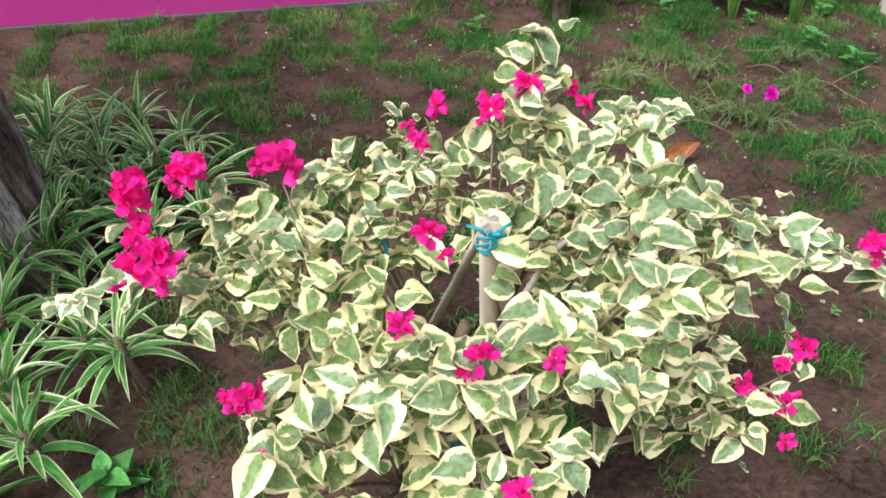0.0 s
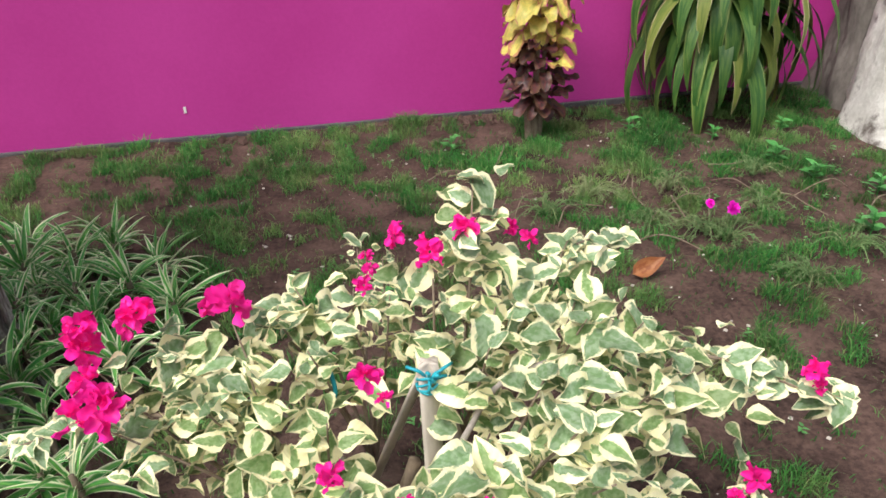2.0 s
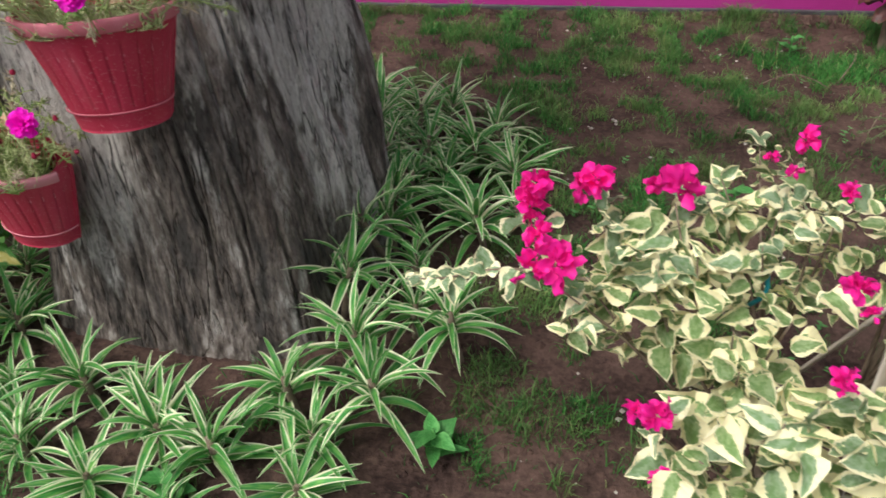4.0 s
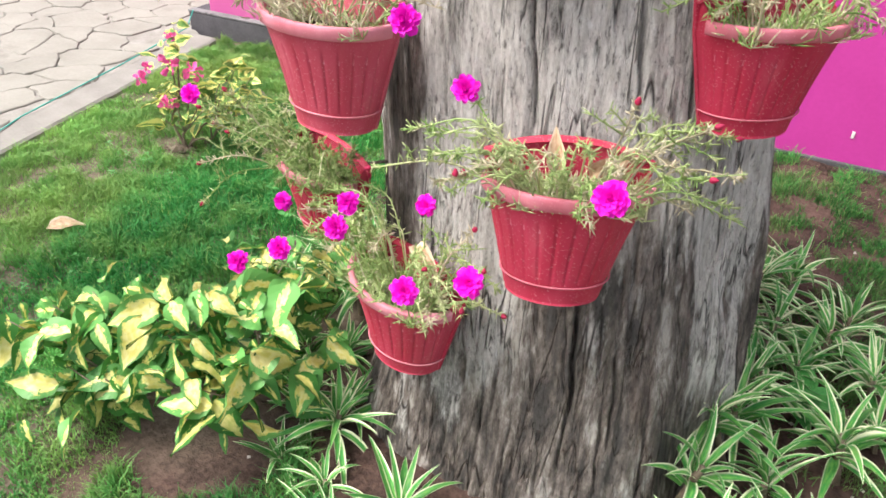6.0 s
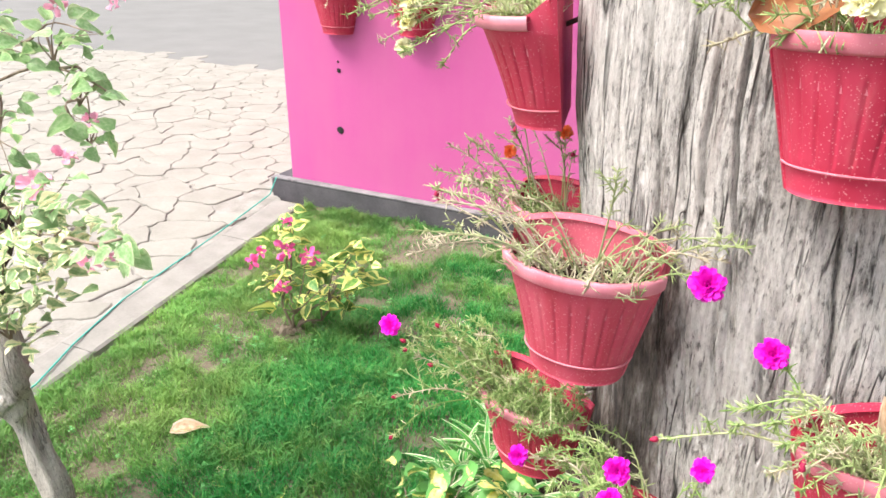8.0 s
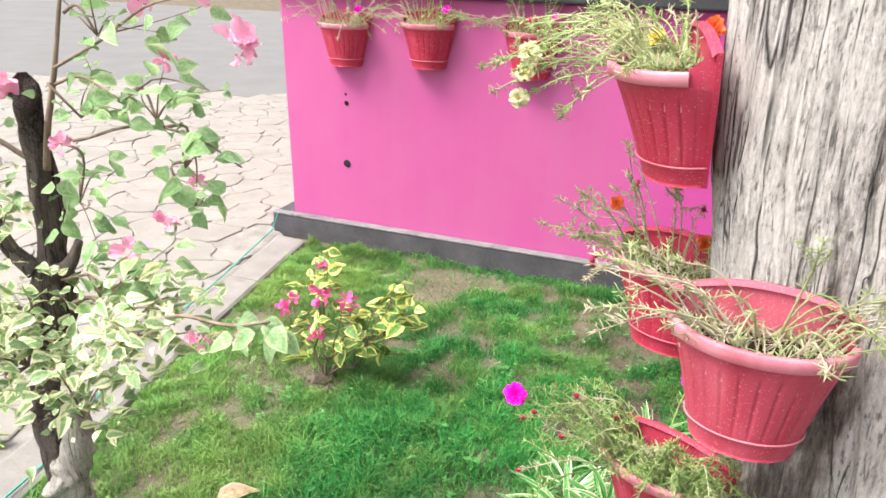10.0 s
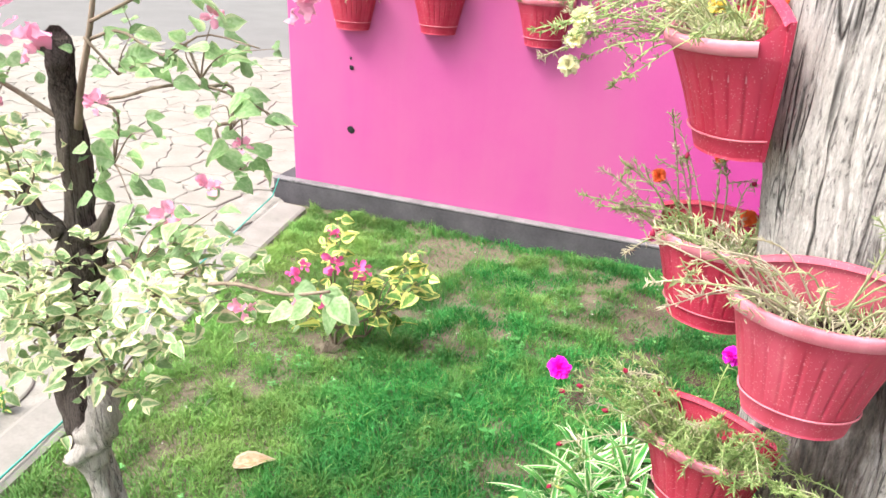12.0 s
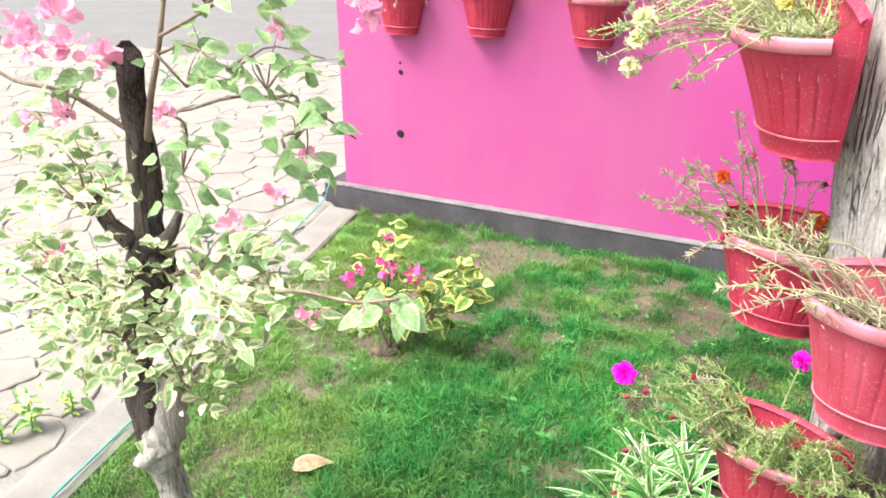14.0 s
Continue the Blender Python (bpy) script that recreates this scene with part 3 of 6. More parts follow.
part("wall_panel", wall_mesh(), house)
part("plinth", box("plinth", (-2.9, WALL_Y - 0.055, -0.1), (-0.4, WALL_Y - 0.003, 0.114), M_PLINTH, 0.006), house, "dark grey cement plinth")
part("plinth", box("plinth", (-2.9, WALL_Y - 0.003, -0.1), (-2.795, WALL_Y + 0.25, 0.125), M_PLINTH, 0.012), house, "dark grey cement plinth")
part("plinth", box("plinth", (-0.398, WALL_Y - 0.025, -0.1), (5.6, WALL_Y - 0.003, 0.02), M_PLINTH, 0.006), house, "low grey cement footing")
part("plinth_top", box("plinth_top", (-2.903, WALL_Y - 0.058, 0.116), (-0.4, WALL_Y - 0.003, 0.126), M_PLINTHTOP, 0.004), house, "pale cement lip on the plinth")
part("ledge", box("ledge", (-2.84, WALL_Y - 0.05, 1.303), (5.6, WALL_Y + 0.25, 1.36), M_LEDGE, 0.01), house, "charcoal ledge on top")
tagged(new("wall_upper", box("wall_upper", (-2.74, WALL_Y + 0.12, 1.362), (5.6, WALL_Y + 0.2, 2.7), M_LEDGE, 0.01)), "plain charcoal wall above the ledge", "wall", kind="structure")
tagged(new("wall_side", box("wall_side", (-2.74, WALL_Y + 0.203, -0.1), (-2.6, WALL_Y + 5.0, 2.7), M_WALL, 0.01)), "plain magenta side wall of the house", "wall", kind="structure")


def round_hole(x, z, r):
    pts = [(x + r * math.cos(a) * random.uniform(0.85, 1.1), z + r * math.sin(a) * random.uniform(0.85, 1.1)) for a in [2 * math.pi * k / 10 for k in range(10)]]
    verts = [(px, WALL_Y - 0.003, pz) for px, pz in pts] + [(x + (px - x) * 0.7, WALL_Y - 0.0045, z + (pz - z) * 0.7) for px, pz in pts]
    faces = [(i, (i + 1) % 10, 10 + (i + 1) % 10, 10 + i) for i in range(10)] + [tuple(range(10, 20))]
    return finish("hole", verts, faces, M_HOLE)


for x, z, r in ((-2.451, 0.444, 0.021), (-2.446, 0.764, 0.013), (-2.45, 0.81, 0.007)):
    part("hole", round_hole(x, z, r), house, "small dark drilled hole")
part("paint_chip", box("paint_chip", (0.588, WALL_Y - 0.004, 0.13), (0.6, WALL_Y - 0.001, 0.16), M_CHIP, 0), house, "bare white chip in the paint")


# ---- the weathered trunk ----
TRUNK = Vector((-0.17, 1.50, 0))
CRACKS = [(-1.81, 0.80, 0.75, 0.030), (-1.50, 0.82, 0.42, 0.026), (-1.06, 0.45, 0.95, 0.034), (-2.02, 1.08, 0.30, 0.024), (-1.94, 1.02, 0.34, 0.020), (-2.15, 1.02, 0.24, 0.022), (-0.85, 0.55, 1.0, 0.036), (-1.12, 0.22, 0.42, 0.026), (-1.30, 0.15, 0.5, 0.024), (-2.35, 0.9, 0.5, 0.022)]
CRACKS += [(random.Random(k).uniform(-3.6, 0.6), random.Random(k + 50).uniform(-0.1, 1.5), random.Random(k + 90).uniform(0.08, 0.42), random.Random(k + 130).uniform(0.007, 0.022)) for k in range(120)]


def trunk_lean(z):
    return float(np.interp(z, [0.0, 0.35, 0.7, 1.2, 2.2], [0.08, 0.08, 0.035, -0.04, -0.07]))


def trunk_row(angles, z):
    """The wood's radius all round at one height."""
    out = np.full(len(angles), float(np.interp(z, [-0.1, 0.0, 0.12, 0.3, 0.7, 1.2, 2.2], [0.505, 0.48, 0.455, 0.43, 0.405, 0.395, 0.395])))
    apart = lambda c: (angles - c + math.pi) % (2 * math.pi) - math.pi
    out += 0.035 * math.exp(-z / 0.35) * np.sin(angles * 5 + 0.8)
    out += 0.03 * np.exp(-((apart(3.49) / 0.2) ** 2)) - 0.03 * np.exp(-((apart(2.95) / 0.22) ** 2))
    out -= 0.058 * np.exp(-((apart(-0.24) / 0.24) ** 2)) * min(1.0, max(0.0, (z - 0.22) / 0.25)) + 0.012 * np.exp(-((apart(-0.6) / 0.2) ** 2))
    out -= 0.024 * np.exp(-((apart(0.32) / 0.42) ** 2))
    out -= 0.05 * np.exp(-((apart(0.1) / 0.5) ** 2)) * min(1.0, max(0.0, (0.5 - z) / 0.4))
    for i, a in enumerate(angles):
        dx, dy = math.cos(a), math.sin(a)
        ridge = 1 - abs(noise.noise(Vector((dx * 8, dy * 8, z * 0.8 + 4))))
        plate = noise.noise(Vector((dx * 19, dy * 19, z * 2.4)))
        out[i] += 0.016 * noise.noise(Vector((dx * 2.2, dy * 2.2, z * 0.9))) + 0.010 * ridge + 0.005 * plate + 0.0032 * noise.noise(Vector((dx * 60, dy * 60, z * 14)))
    for c, z0, ln, depth in CRACKS:
        if z0 < z < z0 + ln:
            wob = c + 0.035 * noise.noise(Vector((c * 7, z * 2.3, 1))) + 0.012 * noise.noise(Vector((c * 7, z * 11, 1))) + 0.006 * noise.noise(Vector((c * 7, z * 37, 4)))
            deep = depth * math.sin(math.pi * (z - z0) / ln) ** 0.6 * (0.75 + 0.5 * noise.noise(Vector((c * 3, z * 16, 8))))
            out -= deep * np.exp(-((apart(wob) / (0.0055 + 0.09 * depth)) ** 2))
    return out


def build_trunk():
    top, nz = 2.35, 300
    # finer all along the weathered front than at the back
    angles = np.concatenate([np.linspace(-3.75, 0.65, 640, endpoint=False), np.linspace(0.65, 2 * math.pi - 3.75, 110, endpoint=False)])
    na = len(angles)
    verts, faces = [], []
    for z in np.concatenate([np.linspace(-0.06, 1.55, 250, endpoint=False), np.linspace(1.55, top, nz - 249)]):
        cx, r = trunk_lean(z), trunk_row(angles, z)
        verts += list(zip(cx + r * np.cos(angles), r * np.sin(angles), [z] * na))
    for j in range(nz):
        for i in range(na):
            a, b = j * na + i, j * na + (i + 1) % na
            faces.append((a, b, b + na, a + na))
    o = len(verts)
    verts.append((0, 0, top + 0.02))
    faces += [(nz * na + i, nz * na + (i + 1) % na, o) for i in range(na)]
    return finish("tree_trunk", verts, faces, M_TRUNK)


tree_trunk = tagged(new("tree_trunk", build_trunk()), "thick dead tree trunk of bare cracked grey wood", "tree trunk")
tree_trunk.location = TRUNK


# ---- hanging pots ----
def pot_meshes():
    """The pot, its back on the plane y = 0, open to the front at -y; the rim's top is z = 0."""
    H, W, D, side = 0.180, 0.139, 0.128, 0.022
    na = 144

    def ring(k, z, flute=0.0, rise=0.0):
        """A U with short straight flanks that meet the back; on the flanks it rises to the back."""
        flat = []
        for i in range(5):
            flat.append((-W * k, -side * k * i / 4))
        arc = [(-W * k * (1 - flute * max(0.0, math.cos(a * 26)) ** 6) * math.cos(a), -(side + (D - side) * (1 - flute * max(0.0, math.cos(a * 26)) ** 6) * math.sin(a)) * k) for a in [math.pi * i / na for i in range(1, na)]]
        pts = flat + arc + [(-x, y) for x, y in flat[::-1]]
        out = []
        for x, y in pts:
            u = max(0.0, 1 + y / (side * 2.1))
            out.append(Vector((x, y, z + rise * u * u * (3 - 2 * u))))
        return out

    def loft(rings):
        verts = [p for r in rings for p in r]
        n = len(rings[0])
        faces = [(j * n + i, j * n + i + 1, j * n + n + i + 1, j * n + n + i) for j in range(len(rings) - 1) for i in range(n - 1)]
        return verts, faces

    body = [ring(0.93, -0.002, 0, 0.026)]
    for v in np.linspace(0, 1, 25):
        s = 0.925 - 0.325 * v - 0.02 * math.sin(math.pi * v)
        fl = 0.036 * min(1, max(0, (v - 0.10) / 0.05)) * min(1, max(0, (0.76 - v) / 0.03))
        if v > 0.79:
            s -= 0.012
        body.append(ring(s, -0.024 - (H - 0.024) * v, fl))
    v, f = loft(body)
    n = len(body[0])
    o = len(v)
    v += [Vector((0, -0.02, -H))]
    f += [(25 * n + i + 1, 25 * n + i, o) for i in range(n - 1)]
    body_me = finish("body", v, f, M_POT)
    lip = [ring(s, z) for s, z in ((0.925, -0.022), (0.975, -0.0205), (1.004, -0.0185), (1.013, -0.005), (1.008, -0.001), (0.995, 0.0), (0.925, -0.001), (0.905, -0.008), (0.82, -0.06))]
    kept = [i for i, p in enumerate(ring(1.0, 0.0)) if p.y < -0.034]
    v, f = loft([[row[i] for i in kept] for row in lip])
    lip_me = finish("rim", v, f, M_POTRIM)
    # the back rises above the rim in a low arch and narrows to the foot
    outline = []
    for i in range(25):
        u = i / 24 * 2 - 1
        outline.append((u * W, 0.024 + 0.026 * (1 - abs(u) ** 2.2)))
    low = [(W * 0.60, -H), (-W * 0.60, -H)]
    pts = outline + [(W * 0.93, -0.028)] + low + [(-W * 0.93, -0.028)]
    m = len(pts)
    v = [Vector((x, -0.004, z)) for x, z in pts] + [Vector((x, 0.0035, z)) for x, z in pts] + [Vector((x, -0.0095, z - 0.006)) for x, z in outline]
    f = [tuple(range(m))[::-1], tuple(range(m, 2 * m))] + [(i, (i + 1) % m, m + (i + 1) % m, m + i) for i in range(m)]
    f += [(i, i + 1, 2 * m + i + 1, 2 * m + i) for i in range(24)]
    back_me = finish("back_plate", v, f, M_POT, False)
    soil = ring(0.885, -0.022)
    v = [p + Vector((0, 0, 0.006 * noise.noise(p * 60))) for p in soil] + [Vector((0, -0.005, -0.022))]
    f = [(i + 1, i, len(soil)) for i in range(len(soil) - 1)]
    soil_me = finish("soil", v, f, M_POTSOIL)
    # thin moulded line round the foot
    line = ring(0.672, -0.024 - (H - 0.024) * 0.785)
    v, f = tube(line, [0.0016] * len(line), 6)
    line_me = finish("foot_ring", v, f, M_POTRIM)
    return body_me, lip_me, back_me, soil_me, line_me


POT_PARTS = pot_meshes()


def make_pot(at, facing, size, label, group, tall=1.0, tilt=0.0):
    """facing: the way the pot's front looks, in degrees round z; at: the middle of its back at the rim's height; tilt: how far the front is raised."""
    turn = Matrix.Rotation(radians(facing + 90), 4, "Z") @ Matrix.Rotation(radians(-tilt), 4, "X")
    pot = thing("hanging_pot", label, "flower pot", Matrix.Translation(at) @ turn, group)
    pot.scale = (size, size, size * tall)
    for name, me in zip(("body", "rim", "back_plate", "soil", "foot_ring"), POT_PARTS):
        part(name, me, pot, "dark potting soil" if name == "soil" else "")
    if group == "pots on the trunk":
        reach = TRUNK + Vector((trunk_lean(at.z), 0, at.z - 0.03)) - at
        reach = reach.normalized() * max(0.02, reach.length - 0.40)
        v, f = tube([Vector((0, 0, -0.03)), turn.inverted() @ reach], [0.004, 0.004], 6)
        part("hook", finish("hook", v, f, M_GNARLDARK), pot, "rusty nail hook")
    return pot


RED = "red speckled plastic half-round pot hung on the grey trunk"
POTS = {}
for key, x, y, z, facing, size, tall, tilt in (
    ("c", -0.042, 1.031, 0.840, -70, 0.956, 1.18, 6), ("d", -0.318, 1.082, 0.522, -112, 0.99, 1.07, 2), ("a", -0.497, 1.10, 1.008, -94, 0.96, 1.20, 0), ("e", -0.595, 1.230, 0.645, -114, 0.933, 1.0, 1),
    ("i", -0.632, 1.512, 0.930, -110, 1.03, 1.05, 2), ("h", -0.652, 1.374, 1.352, -168, 1.24, 0.92, -5), ("g", -0.158, 1.090, 1.373, -76, 1.01, 1.13, 4), ("b", 0.168, 1.244, 1.072, -45, 0.92, 1.08, 4),
):
    POTS[key] = (Vector((x, y, z)), facing)
    pot = make_pot(*POTS[key], size, RED if key != "a" else "sun-bleached pink speckled plastic half-round pot hung on the trunk", "pots on the trunk", tall, tilt)
    if key == "a":
        for piece in pot.children:
            if piece.name.split(".")[0] in ("body", "back_plate"):
                piece.data = piece.data.copy()
                piece.data.materials[0] = M_POTPALE
for key, x, z in (("w1", -2.434, 1.166), ("w2", -1.987, 1.187), ("w3", -1.48, 1.179)):
    POTS[key] = (Vector((x, WALL_Y - 0.004, z)), -90)
    make_pot(*POTS[key], 0.98, "red plastic half-round pot hung on the magenta wall", "pots on the wall", 1.18)


# ---- the variegated bougainvillea ----
BOUG_LEAVES = leaf_set("leaf", M_BOUG, 12, 0.074, 0.051, "ovate", (0.0, 0.7), (-0.1, 1.3), 7, 0.13)
BOUG_SHAPES = [blade(0.072, 0.050, "ovate", 0.1 + 0.12 * k, 0.1 + 0.27 * k, 0.25 * k - 0.4, 6, 0.12, k) for k in range(5)]


def bract_mesh(name, mat, seed, size=0.03, count=9):
    """A papery cluster of bracts in threes."""
    rng = random.Random(seed)
    h = Heap()
    for k in range(count):
        d = Vector((rng.gauss(0, 1), rng.gauss(0, 1), rng.gauss(0.35, 0.8))).normalized()
        v, f, uv = blade(size * rng.uniform(0.8, 1.2), size * rng.uniform(0.75, 1.0), "petal", rng.uniform(0.2, 0.7), rng.uniform(-0.6, 0.7), rng.uniform(-0.6, 0.6), 4, 0.2, seed * 31 + k)
        h.put(v, f, uv, place(d * size * rng.uniform(0.1, 0.7), d, (rng.gauss(0, 1), rng.gauss(0, 1), 1)))
    return h.mesh(name, mat)


BRACTS = [bract_mesh("flower", M_MAGENTA, k, 0.018, 22) for k in range(4)]


def leafy_shrub(plant, rng, boughs, meshes, shapes, mass_mat, per_tip, size, limit, wood=M_TWIG, spread=0.055, stem_r=0.008, upright=0.9, sunward=(0, -0.55, 0.85), reach=0.19, droop=0.0, loose=0.4):
    """Boughs from base to groups of tips, with leaves round the tips: the outer ones as parts, the inner ones in one mass."""
    mass = Heap()
    made = 0
    for start, tips in boughs:
        tips = [Vector(t) for t in tips]
        mid = sum(tips, Vector()) / len(tips)
        root = Vector(start)
        stems = Heap()
        leaves = []
        fork = root.lerp(mid, 0.55) - Vector((0, 0, 0.05))
        line = spline([root, root.lerp(fork, 0.5) + Vector((rng.uniform(-0.03, 0.03), rng.uniform(-0.03, 0.03), 0.03)), fork], 8)
        stems.put(*tube(line, [stem_r * (1 - 0.35 * k / 8) for k in range(9)], 7))
        twigs = []
        for tip in tips:
            bend = fork.lerp(tip, 0.55) + Vector((rng.uniform(-0.02, 0.02), rng.uniform(-0.02, 0.02), rng.uniform(-0.005, 0.03)))
            line = spline([fork, bend, tip], 8)
            twigs.append(tube(line, [stem_r * 0.55 * (1 - 0.7 * k / 8) for k in range(9)], 5))
            out = (tip - fork).normalized()
            for k in range(per_tip):
                s = 8 - 8 * min(0.75, reach / (tip - fork).length) * (k / per_tip) ** 1.1
                at = line[int(s)].lerp(line[min(8, int(s) + 1)], s - int(s)) + Vector((rng.gauss(0, 1), rng.gauss(0, 1), rng.gauss(0, 0.6))) * spread * (0.35 + 0.65 * rng.random()) * (0.4 if k < 2 else 1)
                a = k * 2.4 + rng.uniform(-0.5, 0.5)
                d = Vector((math.cos(a), math.sin(a), 0)) + out * 0.5 + Vector((0, 0, rng.uniform(-0.75, 0.3) - droop))
                up = Vector(sunward) * upright + Vector((rng.gauss(0, loose), rng.gauss(0, loose), rng.gauss(0.1, 0.3)))
                z = size * rng.choice((0.45, 0.6, 0.75, 0.85, 0.95, 1.05, 1.15)) * (0.75 if k < 2 else 1)
                m = place(at, d, up, z)
                if k < 5 and made < limit:
                    leaves.append((rng.choice(meshes), m))
                    made += 1
                else:
                    mass.put(*rng.choice(shapes), m)
        branch = part("branch", stems.mesh("branch", wood), plant)
        for v, f in twigs:
            part("twig", finish("twig", v, f, wood), branch)
        for me, m in leaves:
            part("leaf", me, branch, m=m)
    part("foliage", mass.mesh("foliage", mass_mat), plant, kind="stuff")


def build_bougainvillea():
    rng = random.Random(4)
    plant = thing("bougainvillea_bush", "bougainvillea bush with cream-edged leaves and magenta bracts", "shrub")
    b = (1.16, 0.72, 0.0)
    boughs = [
        (b, [(0.70, 0.865, 0.55), (0.74, 0.74, 0.52), (0.80, 0.84, 0.60), (0.82, 0.84, 0.575), (0.855, 0.79, 0.557), (0.80, 0.80, 0.47), (0.94, 0.757, 0.59), (0.92, 0.86, 0.60), (0.88, 0.72, 0.54)]),
        (b, [(1.157, 1.249, 0.50), (1.20, 1.17, 0.50), (1.02, 0.99, 0.57), (1.03, 0.76, 0.597), (1.10, 0.78, 0.618), (0.98, 0.90, 0.58), (1.12, 0.96, 0.57), (1.17, 0.86, 0.61)]),
        (b, [(1.298, 0.822, 0.82), (1.30, 0.79, 0.77), (1.22, 0.75, 0.70), (1.25, 0.68, 0.66), (1.265, 0.61, 0.668), (1.30, 0.70, 0.67), (1.34, 0.80, 0.63)]),
        (b, [(1.508, 0.946, 0.62), (1.517, 0.84, 0.62), (1.47, 0.87, 0.61), (1.415, 0.64, 0.67), (1.506, 0.636, 0.66), (1.44, 0.74, 0.63), (1.40, 0.82, 0.62)]),
        (b, [(1.623, 0.68, 0.578), (1.66, 0.67, 0.53), (1.709, 0.683, 0.488), (1.502, 0.567, 0.597), (1.57, 0.60, 0.58)]),
        (b, [(1.369, 0.489, 0.69), (1.317, 0.538, 0.665), (1.277, 0.429, 0.64), (1.333, 0.434, 0.68), (1.349, 0.387, 0.627), (1.23, 0.344, 0.619), (1.289, 0.40, 0.594)]),
        (b, [(1.616, 0.523, 0.305), (1.567, 0.594, 0.342), (1.60, 0.50, 0.26), (1.68, 0.55, 0.34), (1.53, 0.56, 0.40)]),
        (b, [(1.116, 0.401, 0.627), (1.059, 0.466, 0.607), (1.147, 0.409, 0.593), (1.204, 0.506, 0.575), (1.266, 0.598, 0.531), (1.20, 0.33, 0.54), (1.10, 0.30, 0.49), (1.16, 0.26, 0.50)]),
        (b, [(0.986, 0.443, 0.584), (0.858, 0.496, 0.50), (0.981, 0.463, 0.529), (1.044, 0.432, 0.506), (0.902, 0.433, 0.52), (0.86, 0.37, 0.46), (0.95, 0.34, 0.45), (1.03, 0.30, 0.45)]),
        (b, [(0.967, 0.556, 0.547), (1.002, 0.702, 0.483), (0.93, 0.774, 0.42), (1.044, 0.63, 0.568)]),
    ]
    leafy_shrub(plant, rng, boughs, BOUG_LEAVES, BOUG_SHAPES, M_BOUGJ, 19, 0.80, 300, spread=0.044, loose=0.6)
    # a thin low twig with small leaves
    for pts, small in (([(0.80, 0.82, 0.47), (0.66, 0.90, 0.42), (0.54, 0.95, 0.35), (0.46, 0.99, 0.31)], 1.0), ([(1.62, 0.67, 0.55), (1.70, 0.66, 0.52), (1.79, 0.63, 0.48), (1.88, 0.61, 0.455)], 1.2), ([(1.45, 0.90, 0.58), (1.53, 0.96, 0.60), (1.60, 1.0, 0.585), (1.66, 1.03, 0.56)], 1.1)):
        line = spline(pts, 14)
        v, f = tube(line, [0.004 * (1 - 0.05 * k) for k in range(15)], 5)
        branch = part("branch", finish("branch", v, f, M_TWIG), plant)
        for k in range(26):
            p = line[2 + k // 2]
            d = Vector((rng.gauss(0, 1), rng.gauss(0, 1), rng.uniform(-0.6, 0.6)))
            part("leaf", rng.choice(BOUG_LEAVES), branch, m=place(p, d, (rng.gauss(0, 0.4), -0.5, 1), small * rng.uniform(0.45, 0.75)))
    # bracts
    for x, y, z, s in (
        (0.79, 0.835, 0.656, 1.2), (0.77, 0.84, 0.635, 0.9), (0.70, 0.865, 0.625, 1.1), (0.695, 0.86, 0.585, 1.25), (0.71, 0.80, 0.57, 1.0), (0.735, 0.74, 0.565, 1.5), (0.70, 0.75, 0.545, 1.2), (0.925, 0.861, 0.63, 1.5), (0.89, 0.88, 0.625, 0.8),
        (1.232, 1.215, 0.53, 1.1), (1.17, 1.2, 0.5, 0.6), (1.16, 1.05, 0.55, 0.6), (1.216, 0.75, 0.745, 1.0), (1.275, 0.77, 0.765, 0.95), (1.12, 0.755, 0.70, 0.6), (1.36, 0.82, 0.73, 0.55), (1.42, 0.9, 0.66, 0.7), (1.10, 0.615, 0.65, 0.85), (1.12, 0.60, 0.62, 0.5),
    ):
        part("flower", rng.choice(BRACTS), plant, "magenta bracts", m=place((x, y, z), (rng.gauss(0, 1), rng.gauss(0, 1), rng.gauss(0, 1)), (0, 0, 1), s))
    for x, y, z, s in (
        (1.116, 0.39, 0.645, 0.8), (1.10, 0.40, 0.615, 0.5), (1.195, 0.385, 0.63, 0.6), (0.858, 0.486, 0.535, 0.9), (0.835, 0.50, 0.525, 0.65), (0.86, 0.43, 0.49, 0.5), (1.13, 0.285, 0.545, 0.75), (1.70, 0.57, 0.36, 1.0), (1.66, 0.56, 0.345, 0.6), (1.58, 0.535, 0.345, 0.7), (1.65, 0.52, 0.30, 1.0), (1.64, 0.48, 0.26, 0.6), (1.80, 0.62, 0.52, 0.9), (1.04, 0.46, 0.64, 0.7), (1.81, 0.61, 0.495, 0.6),
    ):
        part("flower", rng.choice(BRACTS), plant, "magenta bracts", m=place((x, y, z), (rng.gauss(0, 1), rng.gauss(0, 1), rng.gauss(0, 1)), (0, 0, 1), s))
    for pts, r in (([(1.15, 0.66, 0.36), (1.19, 0.60, 0.455), (1.232, 0.59, 0.55), (1.256, 0.59, 0.60), (1.293, 0.60, 0.624), (1.36, 0.61, 0.635)], 0.0062), ([(1.12, 0.60, 0.30), (1.09, 0.47, 0.42), (1.132, 0.44, 0.474), (1.211, 0.44, 0.508), (1.304, 0.45, 0.545)], 0.0055), ([(1.10, 0.72, 0.34), (1.06, 0.74, 0.394), (1.01, 0.74, 0.463), (0.965, 0.75, 0.52)], 0.006)):
        v, f = tube(spline(pts, 16), [r * (1 - 0.03 * k) for k in range(17)], 7, rough=0.3)
        part("branch", finish("branch", v, f, M_BRANCH), plant, "bare grey branch")
